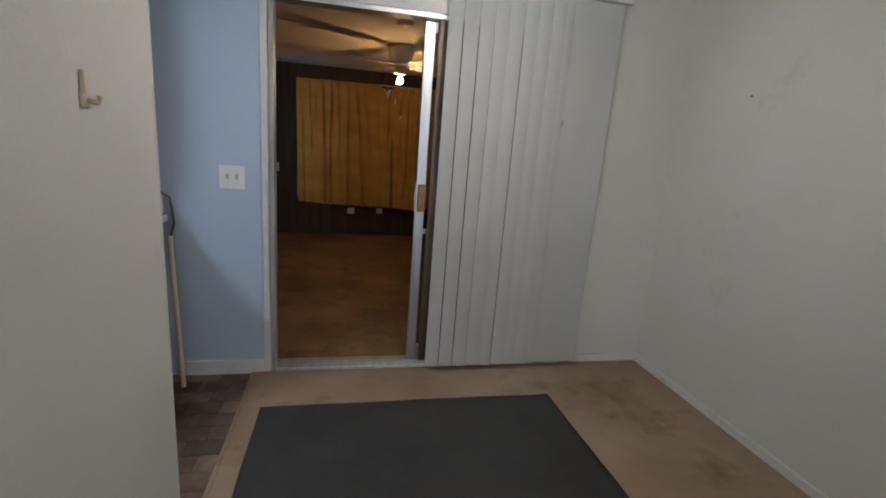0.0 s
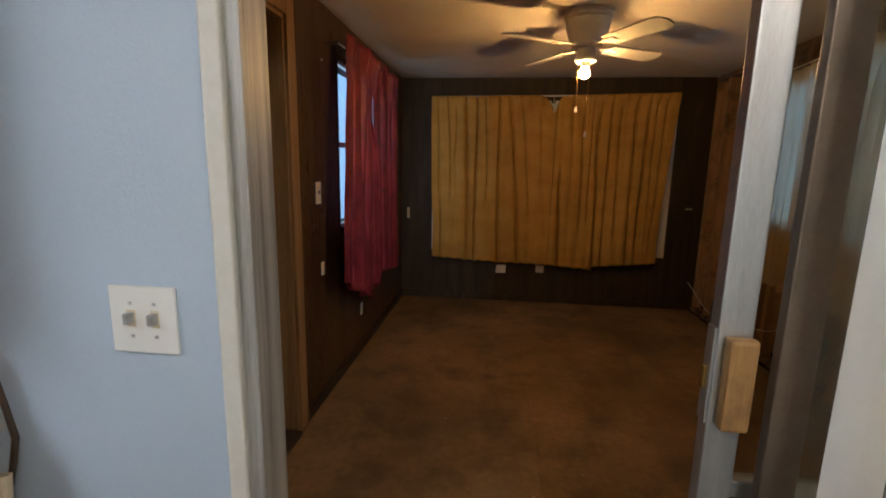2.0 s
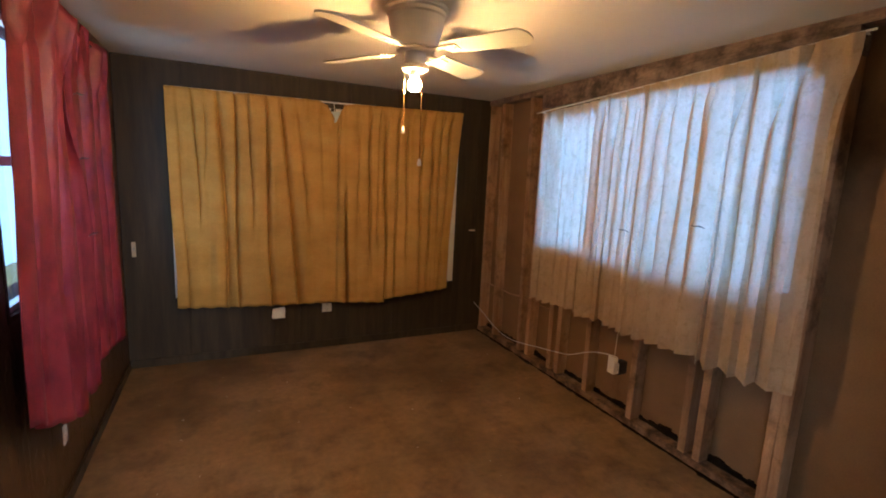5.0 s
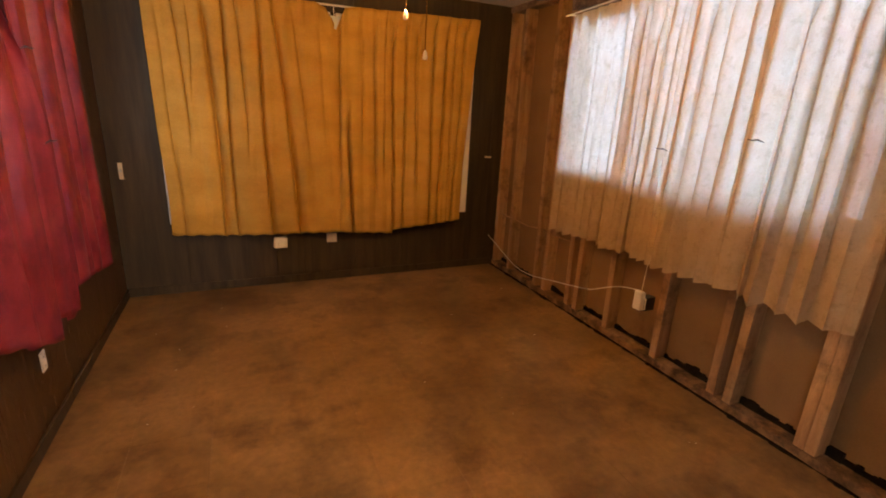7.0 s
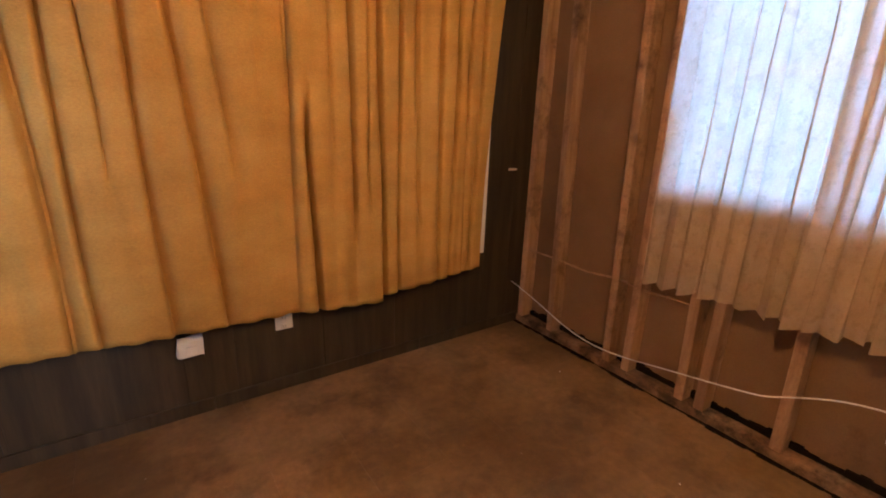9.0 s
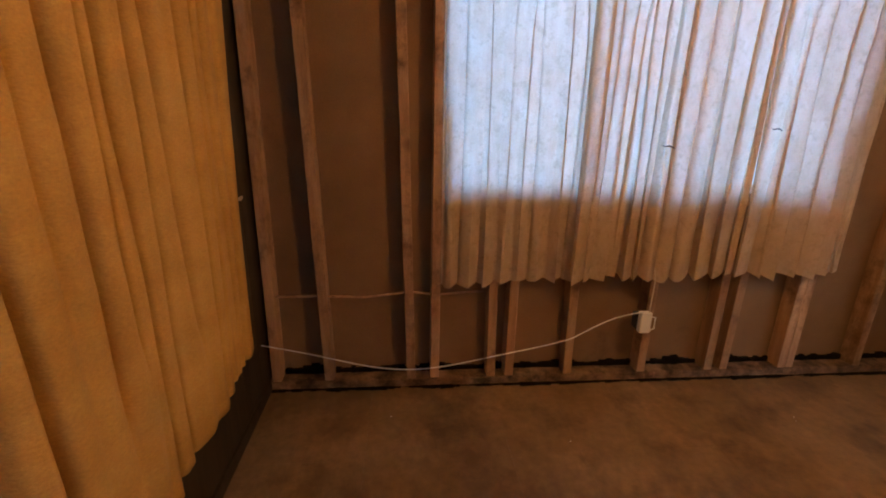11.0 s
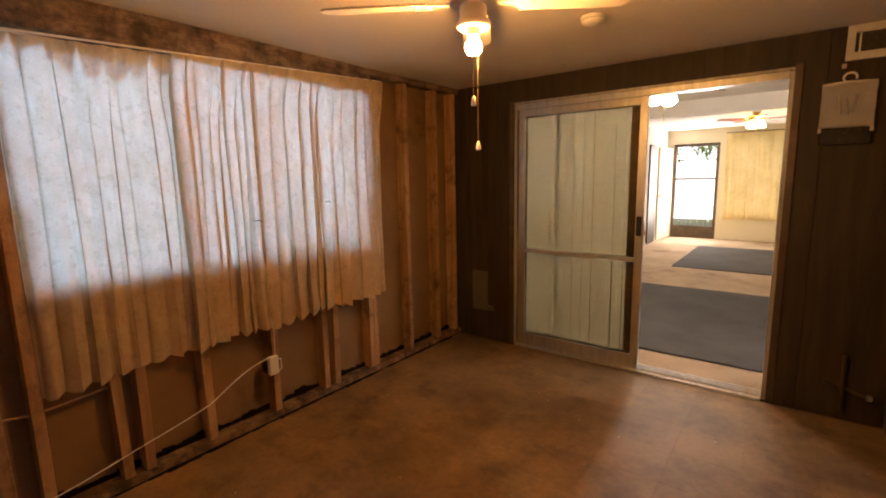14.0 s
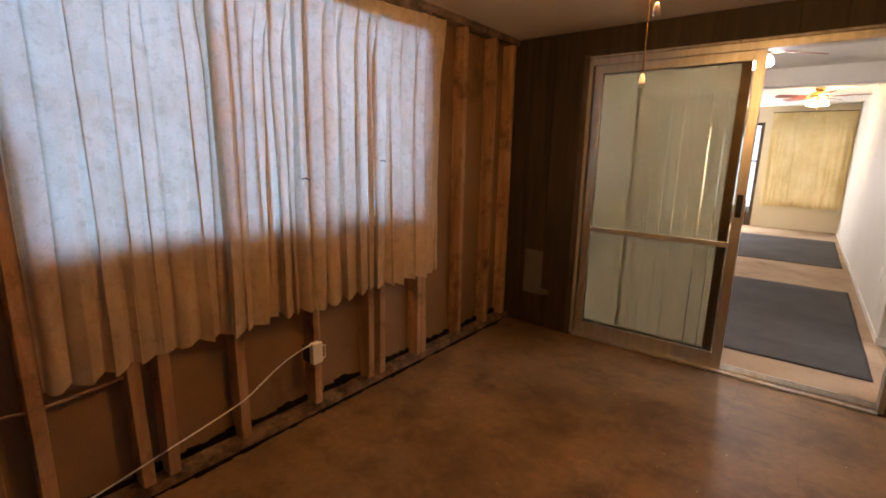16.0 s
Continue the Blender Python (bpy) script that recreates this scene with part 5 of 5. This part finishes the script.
# red packaging card pinned on the end of the partition
card = thing("extinguisher_card", "red card with a yellow band, hung on the partition end", "sign")
CX0, CX1, CY = -0.585, -0.447, 1.60
part("card_sheet", rbox(CX0, CX1, CY, CY + 0.006, 1.41, 1.84, w=0.001, seg=1), M_EXT_RED, card)
part("printed_panel", rbox(CX0 + 0.006, CX1 - 0.006, CY - 0.0015, CY, 1.52, 1.83, w=0.0005, seg=1), M_PINK, card, "pink and grey printed panel")
band = part("yellow_band", rbox(CX0 + 0.006, CX1 - 0.006, CY - 0.003, CY - 0.0005, 1.505, 1.535, w=0.0005, seg=1), M_YELLOW, card, "yellow band with black letters")
part("hanging_rod", tube(bmesh.new(), [(-0.45, HOOK_END + 0.001, 1.80), (-0.45, CY + 0.01, 1.80)], 0.003, 8), M_ALU, card)
letters = bpy.data.curves.new("letters", "FONT")
letters.body, letters.size, letters.extrude = "ABC", 0.032, 0.0005
letters.materials.append(M_BLACK)
lt = new("letters", letters)
lt.matrix_world = pose(-0.517, CY - 0.0037, 1.509, 90, 0, 0)
lt.parent = card

# kitchen ceiling light
kl = thing("kitchen_ceiling_light", "white box ceiling light, lit, over the kitchen", "ceiling light")
part("frame", rbox(-2.13, -1.83, 1.00, 1.66, D_CEIL - 0.03, D_CEIL - 0.001, w=0.004), M_WHITE, kl)
part("diffuser", rbox(-2.10, -1.86, 1.03, 1.63, D_CEIL - 0.07, D_CEIL - 0.031, w=0.006), M_TUBE, kl)


# ---- living room ----
def living_fan(label, x, y, zb, blade_mat, a0, n, metal, lights, shade_mat):
    t = thing("ceiling_fan", label, "ceiling fan", group="living room fans")
    part("down_rod", tube(bmesh.new(), [(x, y, D_CEIL - 0.001), (x, y, zb + 0.06)], 0.014, 12), metal, t)
    part("canopy", lathe(bmesh.new(), [(0.065, D_CEIL - 0.001), (0.06, D_CEIL - 0.03), (0.02, D_CEIL - 0.05)], (x, y, 0), 28), metal, t)
    part("housing", lathe(bmesh.new(), [(0.03, zb + 0.075), (0.10, zb + 0.06), (0.115, zb + 0.02), (0.10, zb - 0.02), (0.05, zb - 0.04)], (x, y, 0), 36), metal, t)
    for k in range(n):
        m = Matrix.Translation((x, y, zb)) @ Matrix.Rotation(radians(a0 + 360 / n * k), 4, "Z")
        bm = blade_mesh(0.42, 0.11, 0.14, 0.006, 0.17)
        bm.transform(m)
        b = part("blade", bm, blade_mat, t)
        bm = iron_mesh(0.09, 0.15, 0.0)
        bm.transform(m)
        part("blade_iron", bm, metal, b)
    part("light_kit", lathe(bmesh.new(), [(0.05, zb - 0.04), (0.06, zb - 0.055), (0.05, zb - 0.075), (0.02, zb - 0.08)], (x, y, 0), 28), metal, t)
    for k in range(lights):
        a = radians(20 + 360 / lights * k)
        cx, cy = x + 0.085 * math.cos(a), y + 0.085 * math.sin(a)
        part("glass_shade", lathe(bmesh.new(), [(0.022, zb - 0.055), (0.04, zb - 0.075), (0.052, zb - 0.105), (0.045, zb - 0.128), (0.02, zb - 0.135)], (cx, cy, 0), 18), shade_mat, t, "lit frosted glass shade", smooth=True)
    part("pull_chain", tube(bmesh.new(), [(x, y, zb - 0.08), (x, y, zb - 0.28)], 0.0025, 6), M_BRASS, t)
    return t


living_fan("mahogany-bladed ceiling fan with lit glass shades", 0.67, 1.60, 2.21, M_FANRED, 10, 5, M_BRASS, 3, M_SHADE)
living_fan("brown-bladed brass ceiling fan with lit glass shades", 0.26, -2.85, 2.30, M_FANRED, 30, 5, M_BRASS, 4, M_SHADE_WARM)

storm = tagged(new("storm_door"), "dark framed storm door with bright glass and a lower grille", "door", "", "structure")
sx0, sx1, sz = DOOR_F[0] + 0.005, DOOR_F[1] - 0.005, DOOR_F[3] - 0.005
for a, b, c, e in ((sx0, sx0 + 0.06, 0.0, sz), (sx1 - 0.06, sx1, 0.0, sz), (sx0 + 0.06, sx1 - 0.06, sz - 0.06, sz), (sx0 + 0.06, sx1 - 0.06, 1.32, 1.36), (sx0 + 0.06, sx1 - 0.06, 0.0, 0.27)):
    part("stile", rbox(a, b, FRONT - 0.08, FRONT - 0.04, c, e), M_ALU_DARK, storm)
for i in range(9):
    x = sx0 + 0.10 + i * (sx1 - sx0 - 0.2) / 8
    part("grille_bar", rbox(x - 0.005, x + 0.005, FRONT - 0.062, FRONT - 0.052, 0.27, 0.72, w=0.001), M_ALU_DARK, storm)
for z in (0.72, 1.75, 1.9):
    part("grille_rail", rbox(sx0 + 0.06, sx1 - 0.06, FRONT - 0.062, FRONT - 0.052, z - 0.006, z + 0.006, w=0.001), M_ALU_DARK, storm)
pn = part("pane", boxes(bmesh.new(), (sx0 + 0.06, sx1 - 0.06, FRONT - 0.05, FRONT - 0.046, 0.27, sz - 0.06)), M_GLASS, storm)
pn.visible_shadow = False
leaf = thing("front_door", "cream panelled front door standing open against the wall", "door")
bm = rbox(-0.02, 0.02, 0.0, 0.86, 0.01, 2.03, w=0.003)
bm.transform(Matrix.Translation((DOOR_F[1] + 0.03, FRONT + 0.005, 0)) @ Matrix.Rotation(radians(-5), 4, "Z"))
part("leaf", bm, M_CREAM, leaf)
bm = bmesh.new()
for za, zb in ((0.2, 0.8), (0.98, 1.5), (1.6, 1.9)):
    for ya, yb in ((0.1, 0.38), (0.48, 0.76)):
        boxes(bm, (-0.026, -0.019, ya, yb, za, zb))
rounded(bm, 0.003, 1)
bm.transform(Matrix.Translation((DOOR_F[1] + 0.03, FRONT + 0.005, 0)) @ Matrix.Rotation(radians(-5), 4, "Z"))
part("raised_panels", bm, M_CREAM, leaf)
part("door_knob", lathe(bmesh.new(), [(0.028, 0.0), (0.02, -0.02), (0.026, -0.045), (0.01, -0.06)], (DOOR_F[1] + 0.075, FRONT + 0.80, 0.98), 20, "x"), M_BRASS, leaf)
# plain dark slab for the tall dark strip on the side wall
dk = thing("closet_door", "tall dark brown slab on the side wall", "door")
part("leaf", rbox(D_EAST - 0.03, D_EAST - 0.002, -4.45, -3.85, 0.01, 2.05, w=0.003), M_PANEL, dk)
rod("dark rod over the living room curtain", (-0.36, FRONT + 0.06, 2.30), (0.94, FRONT + 0.06, 2.30), 0.010, back=(0, -0.06, 0), mat=M_ALU_DARK)
M_YCLOTH = surf("yellow_drape_cloth", [(0.60, 0.47, 0.22), (0.68, 0.55, 0.29), (0.74, 0.62, 0.36)], 0.85, 3, 200, 0.3, 0.3, translucent=0.25)
for x0, x1, seed in ((-0.35, 0.28, 41), (0.27, 0.92, 42)):
    curtain("curtain", "pale yellow pleated living room drape, closed", "x", x0, x1, ramp((0, 2.29), (1, 2.29)), ramp((0, 0.47), (1, 0.45)), FRONT + 0.03, M_YCLOTH, (9, 0.03, 0.035), seed, "yellow drapes", cols=110, rows=20)
# thin off-white sheet laid over the blue wall from backsplash to cabinet
structure("wall_kitchen", slab("x", -2.6, KX - 0.10, 0.995, 1.42, DINING - 0.0025, DINING - 0.0004, [WIN_K]), M_WALL, "thin off-white strip over the blue wall behind the worktop", "wall")
structure("backdrop_kitchen", boxes(bmesh.new(), (-3.4, -1.1, 3.45, 3.48, 0.4, 2.4)), M_OUT_PALE, "bright white sky outside the kitchen window", "backdrop")

# a tree in the front yard, seen through the storm door
tree = thing("tree", "leafy green tree in the bright front yard", "tree")
part("trunk", tube(bmesh.new(), [(4.6, -11.6, -0.3), (4.55, -11.6, 1.0), (4.6, -11.55, 2.2), (4.4, -11.5, 3.3)], [0.13, 0.10, 0.08, 0.04], 10), M_CASING, tree)
for a, b in (((4.6, -11.57, 2.1), (3.5, -11.2, 2.9)), ((4.5, -11.56, 2.6), (5.3, -11.3, 3.3))):
    part("limb", tube(bmesh.new(), [a, Vector(a).lerp(Vector(b), 0.5) + Vector((0, 0, 0.12)), b], [0.05, 0.035, 0.015], 8), M_CASING, tree)
leaves, rnd = bmesh.new(), random.Random(77)
for _ in range(5200):
    c = Vector((rnd.uniform(0.9, 6.2), -11.4 + rnd.uniform(-0.7, 0.7), rnd.uniform(1.75, 3.8)))
    if noise.noise(c * 1.6) + 0.9 * (1 - ((c.x - 3.6) / 2.6) ** 2 - ((c.z - 2.75) / 1.05) ** 2) < 0.42:
        continue
    q = Euler((rnd.uniform(0, 6), rnd.uniform(0, 6), rnd.uniform(0, 6))).to_matrix()
    leaves.faces.new([leaves.verts.new(c + q @ Vector(p)) for p in ((-0.08, 0, 0), (0, -0.036, 0.012), (0.09, 0, 0), (0, 0.036, 0.012))])
crown = part("crown", leaves, M_LEAF, tree, "small bright green leaves")

# ---- floor pieces ----
floor_ob = bpy.data.objects["floor"]
TILE = 0.3048


def tile_mesh(name, w, d, h, mat, bevel=0.002):
    bm = rounded(boxes(bmesh.new(), (-w / 2, w / 2, -d / 2, d / 2, 0, h)), bevel, 1)
    me = bpy.data.meshes.new(name)
    bm.to_mesh(me)
    bm.free()
    me.materials.append(mat)
    return me


rnd = random.Random(11)
full = {}
nx, ny = int((EAST - 0.004 - WEST) / TILE) + 1, int((NORTH - SOUTH) / TILE) + 1
for i in range(nx):
    for j in range(ny):
        x0, y0 = WEST + i * TILE, SOUTH + 0.03 + j * TILE
        x1, y1 = min(x0 + TILE, EAST - 0.006), min(y0 + TILE, NORTH - 0.001)
        if x1 - x0 < 0.02 or y1 - y0 < 0.02:
            continue
        key = (round(x1 - x0, 3), round(y1 - y0, 3))
        if key not in full:
            full[key] = tile_mesh("tile", key[0] - 0.0006, key[1] - 0.0006, 0.004, M_TILE, 0.0005)
        t = new("tile", full[key])
        t.location = ((x0 + x1) / 2, (y0 + y1) / 2, -0.004 + rnd.uniform(-0.0001, 0.0001))
        t.rotation_euler = (rnd.uniform(-0.0004, 0.0004), rnd.uniform(-0.0004, 0.0004), rnd.uniform(-0.003, 0.003))
        t.parent = floor_ob

kf = bpy.data.objects["floor_kitchen"]
km = {}
for i in range(9):
    for j in range(13):
        w, d = 0.155, 0.105
        x0 = HOOK_X - 0.024 - (i + 1) * w + (0.07 if j % 2 else 0)
        x1 = min(x0 + w, HOOK_X - 0.024)
        y0 = 1.36 + j * d
        y1 = min(y0 + d, DINING - 0.001)
        if x1 - x0 < 0.02 or y1 - y0 < 0.02 or x0 < -1.3:
            continue
        key = (round(x1 - x0, 3), round(y1 - y0, 3))
        if key not in km:
            km[key] = tile_mesh("vinyl_tile", key[0] - 0.004, key[1] - 0.004, 0.003, M_VINYL, 0.0008)
        t = new("vinyl_tile", km[key])
        t.location = ((x0 + x1) / 2, (y0 + y1) / 2, -0.0115)
        t.parent = kf

# ---- debris on the sunroom floor ----
bm = bmesh.new()
rnd = random.Random(31)
for _ in range(34):
    x, y, s = rnd.uniform(WEST + 0.08, EAST - 0.1), rnd.uniform(SOUTH + 0.2, NORTH - 0.1), rnd.uniform(0.0015, 0.004)
    n = rnd.randint(4, 6)
    a0 = rnd.uniform(0, 6)
    ring = [(x + s * rnd.uniform(0.6, 1.3) * math.cos(a0 + 2 * math.pi * k / n), y + s * rnd.uniform(0.6, 1.3) * math.sin(a0 + 2 * math.pi * k / n)) for k in range(n)]
    lo = [bm.verts.new((u, v, 0.0005)) for u, v in ring]
    hi = [bm.verts.new((u, v, 0.0005 + s * 0.4)) for u, v in ring]
    bm.faces.new(hi)
    for k in range(n):
        bm.faces.new((lo[k], lo[(k + 1) % n], hi[(k + 1) % n], hi[k]))
tagged(part("paint_flakes", bm, M_PAPER), "scattered white paint flakes on brown tiles", "debris", "", "stuff")
